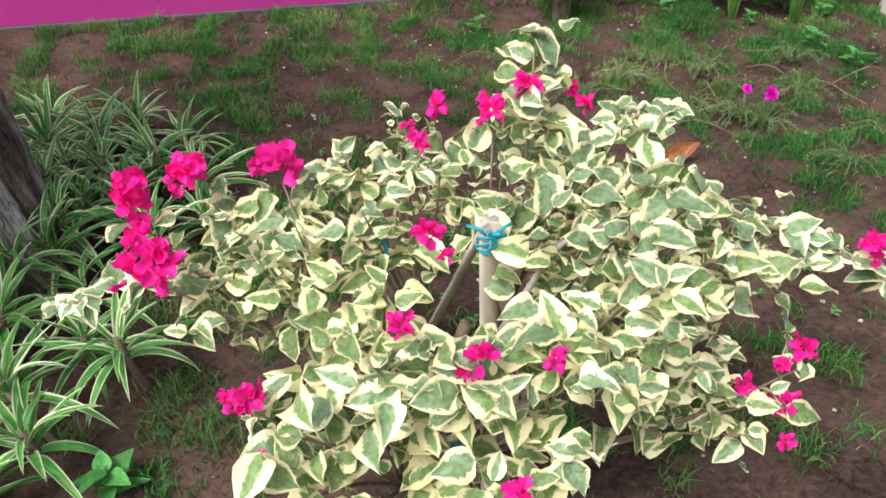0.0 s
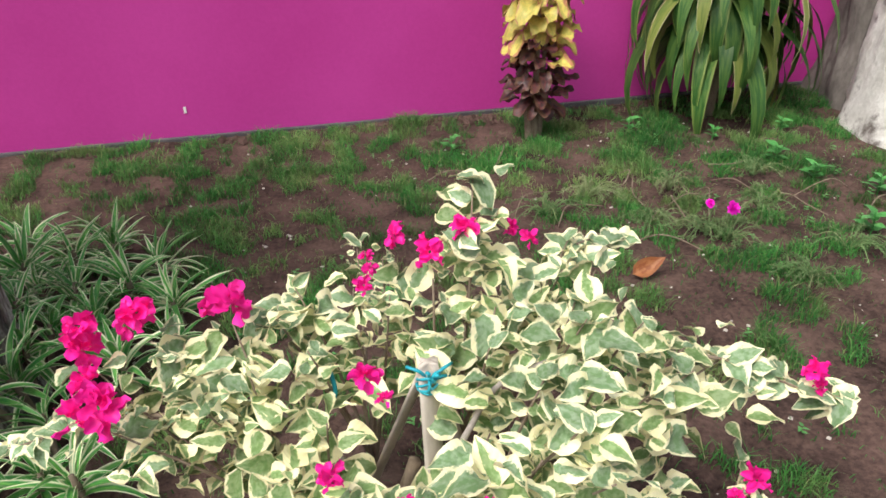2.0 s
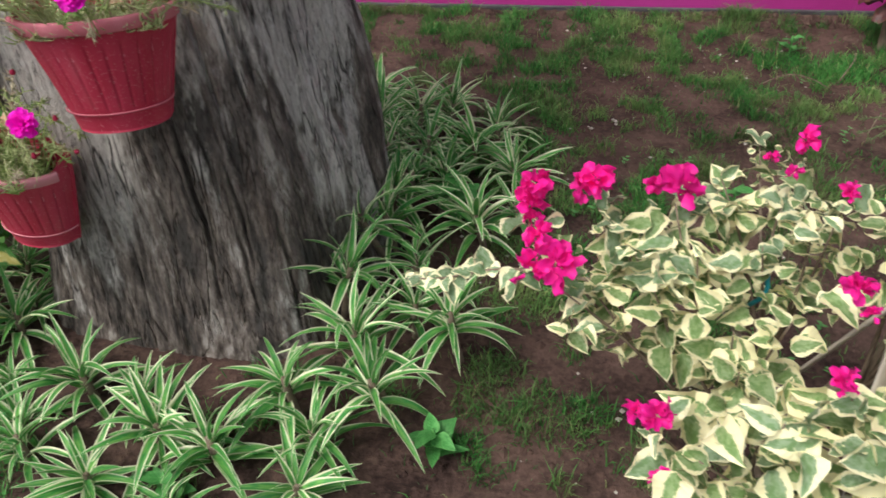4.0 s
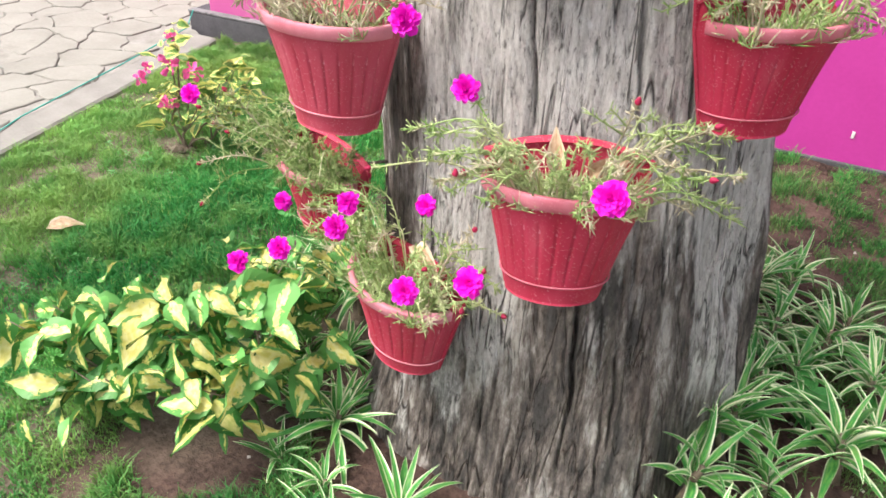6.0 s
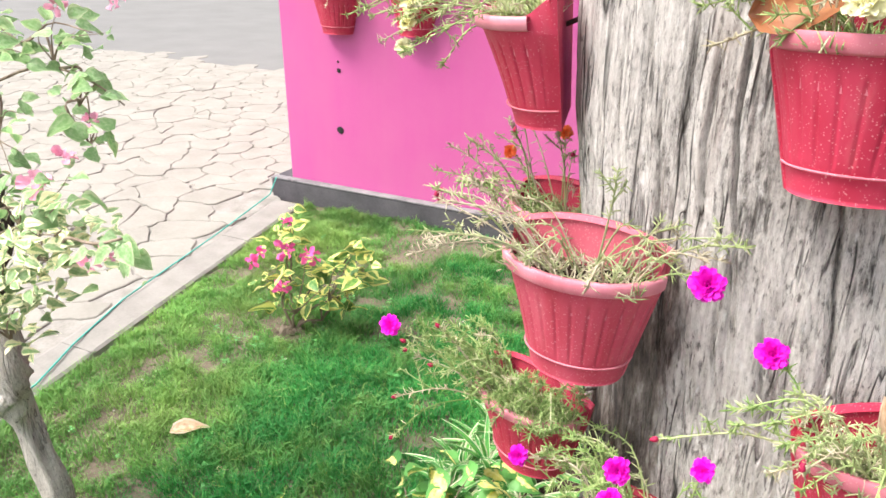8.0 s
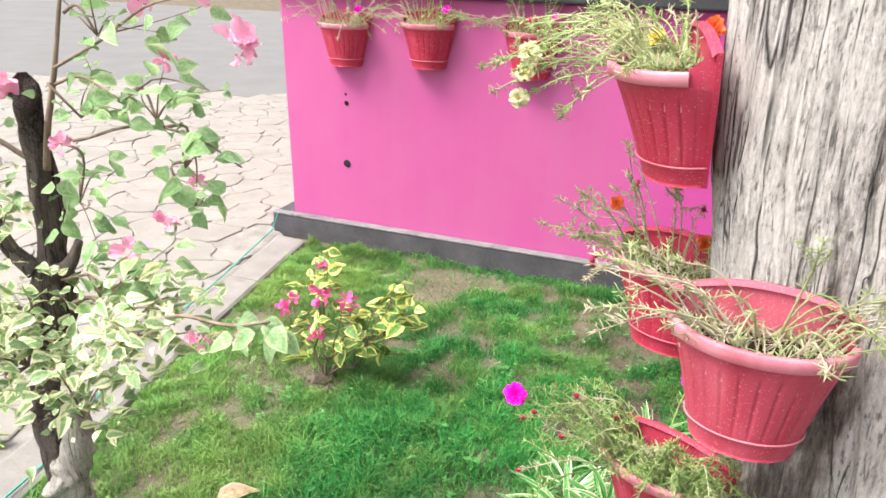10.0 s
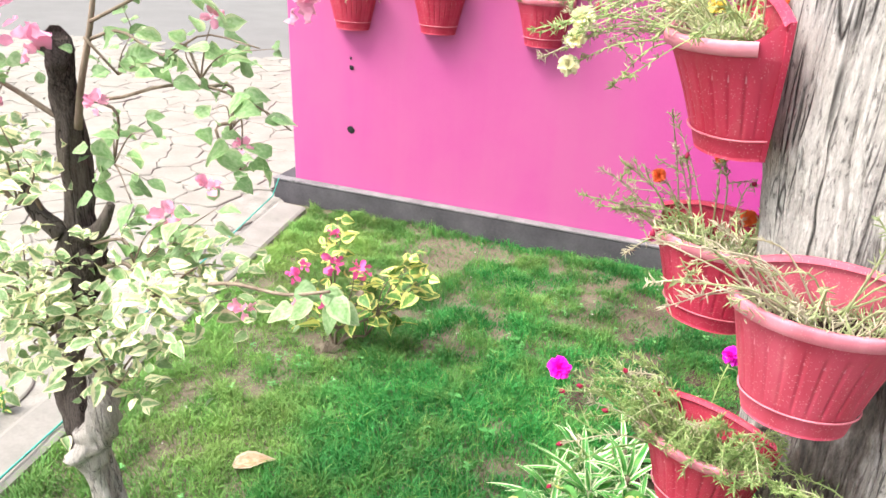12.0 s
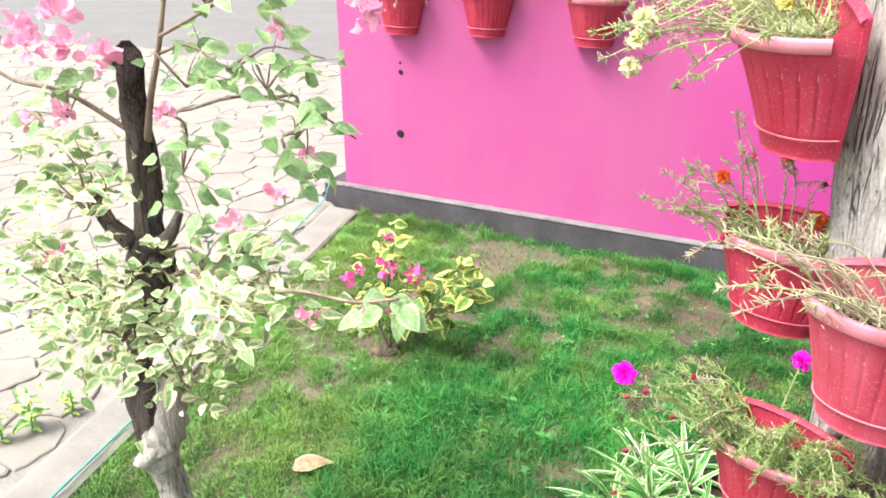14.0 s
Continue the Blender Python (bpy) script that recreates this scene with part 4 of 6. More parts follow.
    # the stout grey stem
    v, f = tube(spline([(1.14, 0.73, -0.02), (1.17, 0.71, 0.14), (1.15, 0.70, 0.3), (1.17, 0.68, 0.42)], 12), [0.017 - 0.0006 * k for k in range(13)], 10, rough=0.3)
    part("stem", finish("stem", v, f, M_TWIG), plant, "grey woody stem")
    return plant


build_bougainvillea()


def build_stakes():
    """Three bamboo slats that lean together and are tied with raffia."""
    knot = Vector((1.187, 0.636, 0.612))
    stakes = thing("plant_stakes", "tied bamboo slat stakes with turquoise raffia holding the bush", "plant stake")
    for foot in ((1.20, 0.60, -0.03), (1.02, 0.86, -0.03), (1.36, 0.84, -0.03)):
        foot = Vector(foot)
        d = (knot + Vector((0, 0, 0.03))) - foot
        line = [foot + d * (k / 10) for k in range(11)]
        v, f = tube(line, [0.0165] * 11, 8)
        m = frame_of(d)
        v = [line[i // 8] + m @ Vector(((lambda q: (q.x, q.y, q.z * 0.25))(m.transposed() @ (p - line[i // 8])))) for i, p in enumerate(v)]
        part("slat", finish("slat", v, f, M_CANE), stakes)
    h = Heap()
    rng = random.Random(2)
    for k in range(4):
        z = 0.004 * (k - 2)
        ring = [knot + Vector((0.0165 * math.cos(a), 0.014 * math.sin(a), z + 0.008 * math.sin(a + k))) for a in np.linspace(0, 6.4, 14)]
        h.put(*tube(ring, [0.002] * 14, 5))
    for k in range(7):
        e = knot + Vector((rng.uniform(-0.035, 0.035), rng.uniform(-0.03, 0.01), rng.uniform(-0.01, 0.035)))
        h.put(*tube(spline([knot, knot.lerp(e, 0.5) + Vector((0, -0.012, 0.012)), e], 6), [0.0026] * 7, 5))
    for a, b in (((1.05, 0.80, 0.45), (1.06, 0.79, 0.53)), ((1.12, 0.55, 0.30), (1.20, 0.50, 0.42))):
        v, f = tube(spline([a, Vector(a).lerp(Vector(b), 0.5) + Vector((0.01, -0.01, 0)), b], 6), [0.004] * 7, 5)
        part("tie", finish("tie", v, f, M_TWINE), stakes, "loose turquoise raffia end")
    part("tie", h.mesh("tie", M_TWINE), stakes, "turquoise raffia tie")


build_stakes()


# ---- spider plants round the trunk ----
SPIDER = leaf_set("leaf", M_SPIDER, 16, 0.188, 0.0235, "strap", (0.35, 0.9), (0.3, 2.0), 9, 0.05)


def spider_plant(at, seed, count=18, size=1.0):
    """A loose rosette: short upright leaves at the heart, long arching ones round it."""
    rng = random.Random(seed)
    plant = thing("spider_plant", "spider plant with white-edged arching green leaves at the trunk's foot", "plant", at, "spider plants")
    for k in range(count):
        a = k * 2.399 + rng.uniform(-0.7, 0.7)
        out = k / count
        lift = 1.3 - 0.95 * out + rng.uniform(-0.3, 0.3)
        d = Vector((math.cos(a) * math.cos(lift), math.sin(a) * math.cos(lift), math.sin(lift)))
        z = 0.02 - 0.075 * out
        part("leaf", SPIDER[rng.randrange(len(SPIDER))], plant, m=place((0.01 * math.cos(a), 0.01 * math.sin(a), z), d, (-math.cos(a) * 0.6, -math.sin(a) * 0.6, 1), size * (0.6 + 0.35 * out) * rng.uniform(0.8, 1.25)))
    # a short leaning stalk carries the heart
    v, f = tube(spline([(0.03, 0.02, -0.19), (0.012, 0.004, -0.08), (0, 0, 0.02)], 6), [0.009, 0.0085, 0.009, 0.0085, 0.009, 0.009, 0.006], 7)
    part("stalk", finish("stalk", v, f, M_TWIG), plant, "short brown stalk")
    return plant


spider_kinds = [spider_plant((0.40, 0.86, 0.13), 1, 24), spider_plant((0.22, 0.86, 0.12), 2, 21, 0.95), spider_plant((-0.24, 0.88, 0.08), 3, 24, 1.0), spider_plant((0.54, 1.06, 0.14), 5, 23, 1.05)]
for k, (x, y, z, s) in enumerate((
    # the southern and eastern foot
    (-0.50, 1.06, 0.06, 1.0), (-0.30, 0.72, 0.05, 0.9), (-0.02, 0.76, 0.07, 0.95), (0.10, 0.73, 0.07, 1.0), (0.29, 0.78, 0.07, 0.9), (0.29, 0.66, 0.05, 0.9), (0.34, 0.99, 0.15, 1.0), (0.29, 1.19, 0.16, 1.05), (0.34, 1.42, 0.15, 1.05), (0.38, 1.63, 0.14, 1.05), (0.57, 1.46, 0.13, 1.1), (0.54, 1.86, 0.13, 1.1), (0.40, 1.84, 0.14, 1.05), (0.05, 0.62, 0.03, 0.8), (-0.13, 0.66, 0.04, 0.85), (0.43, 1.30, 0.12, 0.9), (0.45, 1.14, 0.10, 0.85), (-0.10, 0.86, 0.06, 0.75), (0.47, 1.70, 0.12, 0.95), (0.35, 1.52, 0.17, 0.9), (0.29, 1.34, 0.20, 0.95), (0.30, 1.68, 0.20, 1.0),
    # behind
    (0.66, 1.80, 0.08, 0.95), (0.34, 2.10, 0.11, 1.1), (0.60, 2.02, 0.09, 1.0), (0.18, 2.24, 0.11, 1.15), (0.44, 2.20, 0.08, 1.05), (0.67, 1.62, 0.06, 0.85), (0.22, 2.02, 0.13, 1.1), (0.30, 1.86, 0.14, 1.0),
    # the western foot
    (-0.36, 0.80, 0.0, 0.9), (-0.58, 0.94, 0.0, 0.75), (-0.62, 1.10, 0.02, 0.8), (-0.45, 0.92, 0.0, 0.8), (-0.72, 1.26, 0.04, 0.8), (-0.52, 1.16, 0.03, 0.8), (-0.82, 1.56, 0.12, 1.1), (-0.74, 1.64, 0.12, 1.2), (-0.90, 1.48, 0.05, 1.0), (-0.70, 1.50, 0.10, 1.1), (-0.86, 1.74, 0.04, 1.15), (-0.76, 1.86, 0.04, 1.2), (-0.68, 2.10, 0.03, 1.0), (-0.92, 1.62, 0.02, 1.0), (-0.62, 1.30, 0.04, 0.8),
)):
    copy_thing(spider_kinds[k % 4], Matrix.Translation((x, y, ground_z(x, y) + z)) @ Matrix.Rotation(0.25 * math.sin(k * 4.1), 4, "X") @ Matrix.Rotation(0.25 * math.cos(k * 2.7), 4, "Y") @ Matrix.Rotation(k * 1.9, 4, "Z") @ Matrix.Scale(s, 4))


# ---- the yellow-hearted shrub beside the trunk ----
YELLOW_LEAVES = leaf_set("leaf", M_YELLOWLEAF, 9, 0.122, 0.066, "ovate", (0.1, 0.6), (0.2, 1.3), 8, 0.14)
YELLOW_SHAPES = [blade(0.105, 0.060, "ovate", 0.12 + 0.12 * k, 0.3 + 0.3 * k, 0.3 * k - 0.3, 6, 0.08, k) for k in range(4)]
M_YELLOWJ = leaf_mat("yellow_hearted_leaf_mass", (0.80, 0.74, 0.28), (0.60, 0.60, 0.16), (0.05, 0.19, 0.035), 0.30, 1.0, joined=True, soft=0.035, vary=0.6, jag=5.0)


def build_yellow_shrub():
    rng = random.Random(8)
    plant = thing("variegated_shrub", "low sprawling shrub with green leaves splashed yellow", "shrub")
    boughs = [
        ((-0.74, 0.96, 0.0), [(-1.22, 0.80, 0.27), (-1.12, 0.84, 0.25), (-1.04, 0.80, 0.20), (-1.0, 0.88, 0.27), (-0.95, 0.82, 0.18)]),
        ((-0.74, 0.96, 0.0), [(-0.94, 0.95, 0.32), (-0.86, 0.96, 0.34), (-0.80, 1.02, 0.36), (-0.78, 0.92, 0.28), (-0.85, 0.86, 0.22)]),
        ((-0.78, 1.12, 0.0), [(-0.92, 1.26, 0.24), (-0.82, 1.33, 0.26), (-0.72, 1.40, 0.27), (-0.98, 1.18, 0.20), (-0.86, 1.20, 0.30), (-0.76, 1.27, 0.32)]),
        ((-0.74, 0.96, 0.0), [(-1.26, 0.82, 0.22), (-1.18, 0.88, 0.28), (-1.08, 0.94, 0.30), (-1.0, 0.98, 0.33)]),
        ((-0.74, 0.96, 0.0), [(-0.70, 1.02, 0.34), (-0.63, 1.02, 0.30), (-0.62, 1.13, 0.40), (-0.72, 0.86, 0.22), (-0.66, 0.93, 0.26), (-0.60, 1.04, 0.20), (-0.56, 1.12, 0.24)]),
    ]
    leafy_shrub(plant, rng, boughs, YELLOW_LEAVES, YELLOW_SHAPES, M_YELLOWJ, 11, 1.0, 170, droop=0.55, spread=0.055, stem_r=0.007, loose=0.95)


build_yellow_shrub()


# ---- moss roses in the pots ----
def rosette_mesh(name, mat, seed, size=0.024):
    """A full, ruffled flower, open to +z."""
    rng = random.Random(seed)
    h = Heap()
    for ring, count, lift, s in ((0, 13, 0.0, 0.95), (1, 13, 0.35, 0.93), (2, 12, 0.7, 0.85), (3, 10, 1.0, 0.72), (4, 7, 1.3, 0.58)):
        for k in range(count):
            a = 2 * math.pi * (k + 0.5 * (ring % 2)) / count + rng.uniform(-0.15, 0.15)
            l = lift + rng.uniform(-0.15, 0.15)
            d = Vector((math.cos(a) * math.cos(l), math.sin(a) * math.cos(l), math.sin(l)))
            v, f, uv = blade(size * s * rng.uniform(0.85, 1.1), size * 0.6 * s, "petal", rng.uniform(0.1, 0.7), rng.uniform(-0.5, 0.6), rng.uniform(-0.3, 0.3), 3, 0.22, seed * 40 + ring * 9 + k)
            h.put(v, f, uv, place((0, 0, 0), d, (-math.cos(a), -math.sin(a), 1.0)))
    return h.mesh(name, mat)


ROSES = {
    "magenta": [rosette_mesh("flower", M_ROSE, k) for k in range(3)],
    "pale": [rosette_mesh("flower", M_WHITEPET, 10 + k) for k in range(2)],
    "yellow": [rosette_mesh("flower", M_YELLOWPET, 20 + k) for k in range(2)],
    "orange": [rosette_mesh("flower", M_ORANGEPET, 30 + k) for k in range(2)],
}
SAYS = {"magenta": "hot magenta double flower", "pale": "pale yellow double flower", "yellow": "yellow double flower", "orange": "small orange double flower"}
BUD = finish("bud", *tube(spline([(0, 0, 0), (0, 0, 0.006), (0, 0, 0.013)], 4), [0.002, 0.0045, 0.0045, 0.003, 0.0008], 7), petal_mat("red_bud", (0.35, 0.01, 0.05), (0.5, 0.02, 0.1)))


def needle(h, at, d, length, r):
    d = d.normalized()
    s = d.cross(Vector((0.3, 0.5, 0.8))).normalized() * r
    t = d.cross(s).normalized() * r
    o = [at + s, at - s * 0.5 + t * 0.87, at - s * 0.5 - t * 0.87]
    m = at + d * length * 0.6
    h.put(o + [m + s * 1.1, m - s * 0.55 + t * 0.95, m - s * 0.55 - t * 0.95, at + d * length], [(0, 1, 4, 3), (1, 2, 5, 4), (2, 0, 3, 5), (3, 4, 6), (4, 5, 6), (5, 3, 6)])


def stem_with_needles(h, rng, line, r, dense, length=0.016, bare=0.2):
    n = len(line)
    h.put(*tube(line, [r * (1 - 0.5 * k / n) for k in range(n)], 4, False))
    for k in range(int(dense)):
        s = 1 - 0.12 * rng.random() if k % 3 == 0 else bare + (1 - bare) * rng.random()
        i = min(n - 2, int(s * (n - 1)))
        p = line[i].lerp(line[i + 1], rng.random())
        along = (line[i + 1] - line[i]).normalized()
        d = Vector((rng.gauss(0, 1), rng.gauss(0, 1), rng.gauss(0.1, 1))).normalized() + along * 0.7
        needle(h, p, d, length * rng.uniform(0.6, 1.25), 0.0010)


def moss_rose(key, seed, flowers=(), stems=30, reach=(0.07, 0.2), dry=0.3, height=0.06, droop=0.05, sideways=1.0, buds=3, tall=0, small=1.0, drift=(0, 0, 0), runners=(), lush=1.0):
    """A plant in the pot of that key. flowers: places in the world with a colour, size and the way they look; runners: where long straggling stems end."""
    rng = random.Random(seed)
    at, facing = POTS[key]
    plant = thing("moss_rose_plant", "moss rose with thin needle leaves spilling over a red pot", "plant", Matrix.Translation(at) @ Matrix.Rotation(radians(facing + 90), 4, "Z"), "moss roses in pots")
    inv = plant.matrix_world.inverted()
    green, brown = Heap(), Heap()
    for k in range(stems):
        x0, y0 = rng.uniform(-0.09, 0.09), -rng.uniform(0.015, 0.095)
        a = math.atan2(y0 + 0.03, x0 * 1.3) + rng.gauss(0, 0.6)
        ln = rng.uniform(*reach)
        d = Vector((math.cos(a) * sideways, min(0.3, math.sin(a) * 0.75), 0))
        p0 = Vector((x0, y0, -0.02))
        top = height * rng.uniform(0.2, 1.2)
        if k < tall:
            p1 = p0 + d * ln * 0.25 + Vector((0, 0, 0.13))
            p2 = p0 + d * ln * 0.55 + Vector((0, 0, rng.uniform(0.16, 0.26)))
        else:
            p1 = p0 + d * ln * 0.45 + Vector((0, 0, top + 0.025))
            p2 = p0 + d * ln + Vector((0, 0, top + 0.02 - droop * rng.uniform(-1.0, 1.0)))
        push = (inv.to_3x3() @ Vector(drift)) * rng.uniform(0, 1.3)
        p1, p2 = p1 + push * 0.45, p2 + push
        p1.y, p2.y = min(p1.y, -0.012), min(p2.y, -0.015)
        line = spline([p0, p1, p2], 9)
        h = brown if rng.random() < dry else green
        stem_with_needles(h, rng, line, 0.0018, (12 + ln * 85) * lush, 0.017 * small)
        if k < buds:
            part("bud", BUD, plant, "red bud", m=place(p2, rng.choice(((1, 0, 0.2), (0, -1, 0.1), (0, 0, 1))), (0, 0, 1)) @ Matrix.Rotation(-math.pi / 2, 4, "X"))
    for k in range(int(stems * 11 * lush)):
        p = Vector((rng.uniform(-0.11, 0.11), -rng.uniform(0.01, 0.11), -0.016))
        needle(green if rng.random() > dry else brown, p, Vector((rng.gauss(0, 1), rng.gauss(-0.3, 1), rng.uniform(0.3, 2))), rng.uniform(0.02, 0.04), 0.0012)
    for pos, colour, size, way in flowers:
        p = inv @ Vector(pos)
        w = inv.to_3x3() @ Vector(way)
        p0 = Vector((max(-0.08, min(0.08, p.x * 0.5)), max(-0.1, min(-0.02, p.y * 0.4)), -0.03))
        mid = p0.lerp(p, 0.6) + Vector((0, 0, 0.02))
        stem_with_needles(green, rng, spline([p0, mid, p - w.normalized() * 0.006], 9), 0.0018, 50, 0.017 * small)
        part("flower", rng.choice(ROSES[colour]), plant, SAYS[colour], m=place(p, w.orthogonal(), w, size))
    for k, pos in enumerate(runners):
        p = inv @ Vector(pos)
        p0 = Vector((max(-0.08, min(0.08, p.x * 0.4)), max(-0.1, min(-0.02, p.y * 0.4)), -0.03))
        mid = p0.lerp(p, 0.5) + Vector((rng.uniform(-0.015, 0.015), rng.uniform(-0.015, 0.0), 0.03))
        line = spline([p0, mid, p], 10)
        stem_with_needles(brown if k % 2 else green, rng, line, 0.0022, 34, 0.016 * small, 0.35)
        for n in range(2):
            q = line[6 + n]
            stem_with_needles(green, rng, spline([q, q + Vector((rng.gauss(0, 0.025), rng.gauss(-0.01, 0.02), 0.03))], 3), 0.0015, 12, 0.015 * small, 0.0)
        if key in "cde":
            part("bud", BUD, plant, "red bud", m=place(p, line[10] - line[9], (0.2, 0.3, 1)) @ Matrix.Rotation(-math.pi / 2, 4, "X"))
    part("foliage", green.mesh("foliage", M_MOSS), plant, kind="stuff")
    if dry > 0:
        part("dry_foliage", brown.mesh("dry_foliage", M_MOSSDRY), plant, "dry straw-coloured stems", kind="stuff")
    return plant


SUNWARD = (0.1, -0.85, 0.5)
moss_rose("c", 1, [((0.072, 0.792, 0.936), "magenta", 1.05, SUNWARD), ((-0.209, 0.997, 0.951), "magenta", 1.0, SUNWARD)], 58, (0.05, 0.2), 0.2, 0.075, 0.02, runners=((-0.33, 0.92, 0.82), (0.16, 0.92, 1.0), (0.17, 0.92, 0.93), (0.06, 0.92, 1.01)), lush=1.5)
moss_rose("d", 2, [((-0.127, 0.863, 0.70), "magenta", 1.1, SUNWARD), ((-0.206, 0.80, 0.698), "magenta", 1.0, SUNWARD), ((-0.493, 0.774, 0.672), "magenta", 0.85, SUNWARD), ((-0.456, 0.834, 0.676), "magenta", 0.88, SUNWARD), ((-0.379, 0.887, 0.712), "magenta", 0.95, SUNWARD), ((-0.383, 0.936, 0.732), "magenta", 0.95, SUNWARD), ((-0.266, 0.996, 0.731), "magenta", 0.85, SUNWARD), ((-0.554, 0.984, 0.664), "magenta", 0.8, SUNWARD)], 70, (0.06, 0.19), 0.1, 0.125, 0.03, runners=((-0.08, 0.90, 0.63), (-0.14, 0.90, 0.77)), lush=1.8)
moss_rose("a", 3, [((-0.306, 0.978, 1.043), "magenta", 1.1, SUNWARD)], 27, (0.06, 0.25), 0.45, 0.055, 0.03, drift=(-0.03, 0, 0.01), runners=((-0.74, 1.02, 1.10), (-0.75, 1.02, 1.01), (-0.26, 1.02, 1.09), (-0.67, 1.02, 1.12), (-0.45, 1.02, 1.17), (-0.36, 1.02, 1.10)))
moss_rose("e", 4, [((-0.879, 1.126, 0.761), "magenta", 0.95, SUNWARD), ((-0.583, 1.328, 0.748), "magenta", 0.85, (-0.6, -0.7, 0.5))], 70, (0.05, 0.16), 0.1, 0.06, 0.04, lush=1.7, drift=(-0.05, 0, 0.01), runners=((-0.83, 1.10, 0.75), (-0.85, 1.10, 0.62), (-0.86, 1.10, 0.52), (-0.76, 1.10, 0.80), (-0.78, 1.12, 0.70)))
moss_rose("i", 5, [((-0.784, 1.50, 1.03), "orange", 0.7, SUNWARD), ((-0.672, 1.53, 1.08), "orange", 0.7, SUNWARD), ((-0.60, 1.47, 0.98), "orange", 0.8, SUNWARD)], 30, (0.06, 0.18), 0.35, 0.05, 0.0, tall=5, drift=(-0.04, 0, 0.01), runners=((-0.93, 1.42, 0.99), (-0.89, 1.42, 1.05), (-0.85, 1.42, 1.07), (-0.76, 1.42, 1.12), (-0.67, 1.46, 1.10), (-0.82, 1.42, 0.88), (-0.86, 1.42, 0.97)))
moss_rose("h", 6, [((-0.955, 1.36, 1.338), "pale", 1.0, SUNWARD), ((-0.96, 1.36, 1.305), "pale", 0.95, (-0.5, -0.7, 0.5)), ((-0.97, 1.36, 1.254), "pale", 0.9, SUNWARD), ((-0.73, 1.36, 1.378), "yellow", 0.8, (-0.2, -0.5, 0.8)), ((-0.795, 1.36, 1.384), "pale", 1.2, SUNWARD), ((-0.64, 1.38, 1.40), "orange", 0.9, SUNWARD)], 52, (0.06, 0.19), 0.25, 0.07, 0.05, drift=(-0.16, -0.02, -0.05), runners=((-1.05, 1.36, 1.31), (-1.03, 1.36, 1.26), (-0.89, 1.36, 1.22), (-0.98, 1.36, 1.35)), lush=1.3)
moss_rose("g", 7, [((-0.194, 0.955, 1.414), "pale", 1.1, SUNWARD), ((-0.155, 0.98, 1.432), "pale", 1.0, SUNWARD), ((-0.03, 0.93, 1.43), "yellow", 1.3, SUNWARD), ((-0.325, 1.0, 1.432), "yellow", 0.8, SUNWARD)], 40, (0.05, 0.18), 0.2, 0.055, 0.03, buds=1, drift=(-0.04, 0, 0.01), runners=((-0.40, 1.0, 1.41), (-0.35, 1.0, 1.35)), lush=1.4)
moss_rose("b", 8, [((0.134, 1.198, 1.11), "magenta", 1.0, SUNWARD)], 40, (0.05, 0.16), 0.3, 0.05, 0.02, tall=6, runners=((0.06, 1.2, 1.22), (0.15, 1.2, 1.24), (0.22, 1.18, 1.03)))
for n, key in enumerate(("w1", "w2", "w3")):
    at = POTS[key][0]
    moss_rose(key, 20 + n, [(at + Vector((dx, -0.1, dz)), "magenta", 0.9, SUNWARD) for dx, dz in ((-0.05, 0.12 + 0.03 * n), (0.12, 0.07))], 40, (0.1, 0.26), 0.35, 0.06, 0.08 if n == 0 else 0.0, tall=14)

# dry leaves caught in the pots
DRY_LEAVES = leaf_set("dry_leaf", M_DRY, 3, 0.085, 0.036, "ovate", (0.5, 0.9), (0.4, 1.2), 6, 0.1)
RED_LEAVES = leaf_set("dry_leaf", M_DRYRED, 2, 0.12, 0.06, "ovate", (0.4, 0.6), (-0.4, 0.6), 6, 0.08)


def dry_leaf(me, at, ahead, up, size, label):
    ob = tagged(new("dry_leaf", me), label, "fallen leaf")
    ob.matrix_world = place(at, ahead, up, size)


dry_leaf(DRY_LEAVES[0], (-0.05, 1.0, 0.85), (-0.15, -0.1, 1), (0.2, -1, 0.1), 0.85, "tan dry leaf standing in a pot")
dry_leaf(DRY_LEAVES[1], (0.0, 1.0, 0.855), (0.6, -0.1, 0.5), (0.2, -1, 0.4), 0.9, "tan curled dry leaf in a pot")
dry_leaf(DRY_LEAVES[2], (-0.30, 1.03, 0.62), (0.6, -0.5, 0.1), (0, -0.6, 1), 0.9, "tan dry leaf on a moss rose")
dry_leaf(RED_LEAVES[0], (-0.315, 1.02, 1.388), (0.9, -0.1, 0.22), (0.1, -1, 0.4), 1.2, "broad brown dry leaf in a pot")
dry_leaf(RED_LEAVES[1], (-0.20, 1.05, 1.41), (0.9, 0.1, 0.4), (0.1, -1, 0.4), 1.1, "broad brown dry leaf in a pot")
dry_leaf(RED_LEAVES[0], (2.06, 1.70, ground_z(2.06, 1.70) + 0.02), (1, 0.2, 0.25), (0, -0.7, 0.7), 1.0, "curled red-brown leaf on the soil")
dry_leaf(DRY_LEAVES[0], (-1.80, 1.37, ground_z(-1.8, 1.37) + 0.02), (0.8, 0.4, 0.3), (-0.3, -0.6, 1), 1.5, "curled tan leaf on the lawn")
dry_leaf(DRY_LEAVES[1], (-1.56, 1.30, ground_z(-1.56, 1.3) + 0.015), (0.3, 0.8, 0.0), (0, 0, 1), 0.7, "yellowed leaf on the lawn")


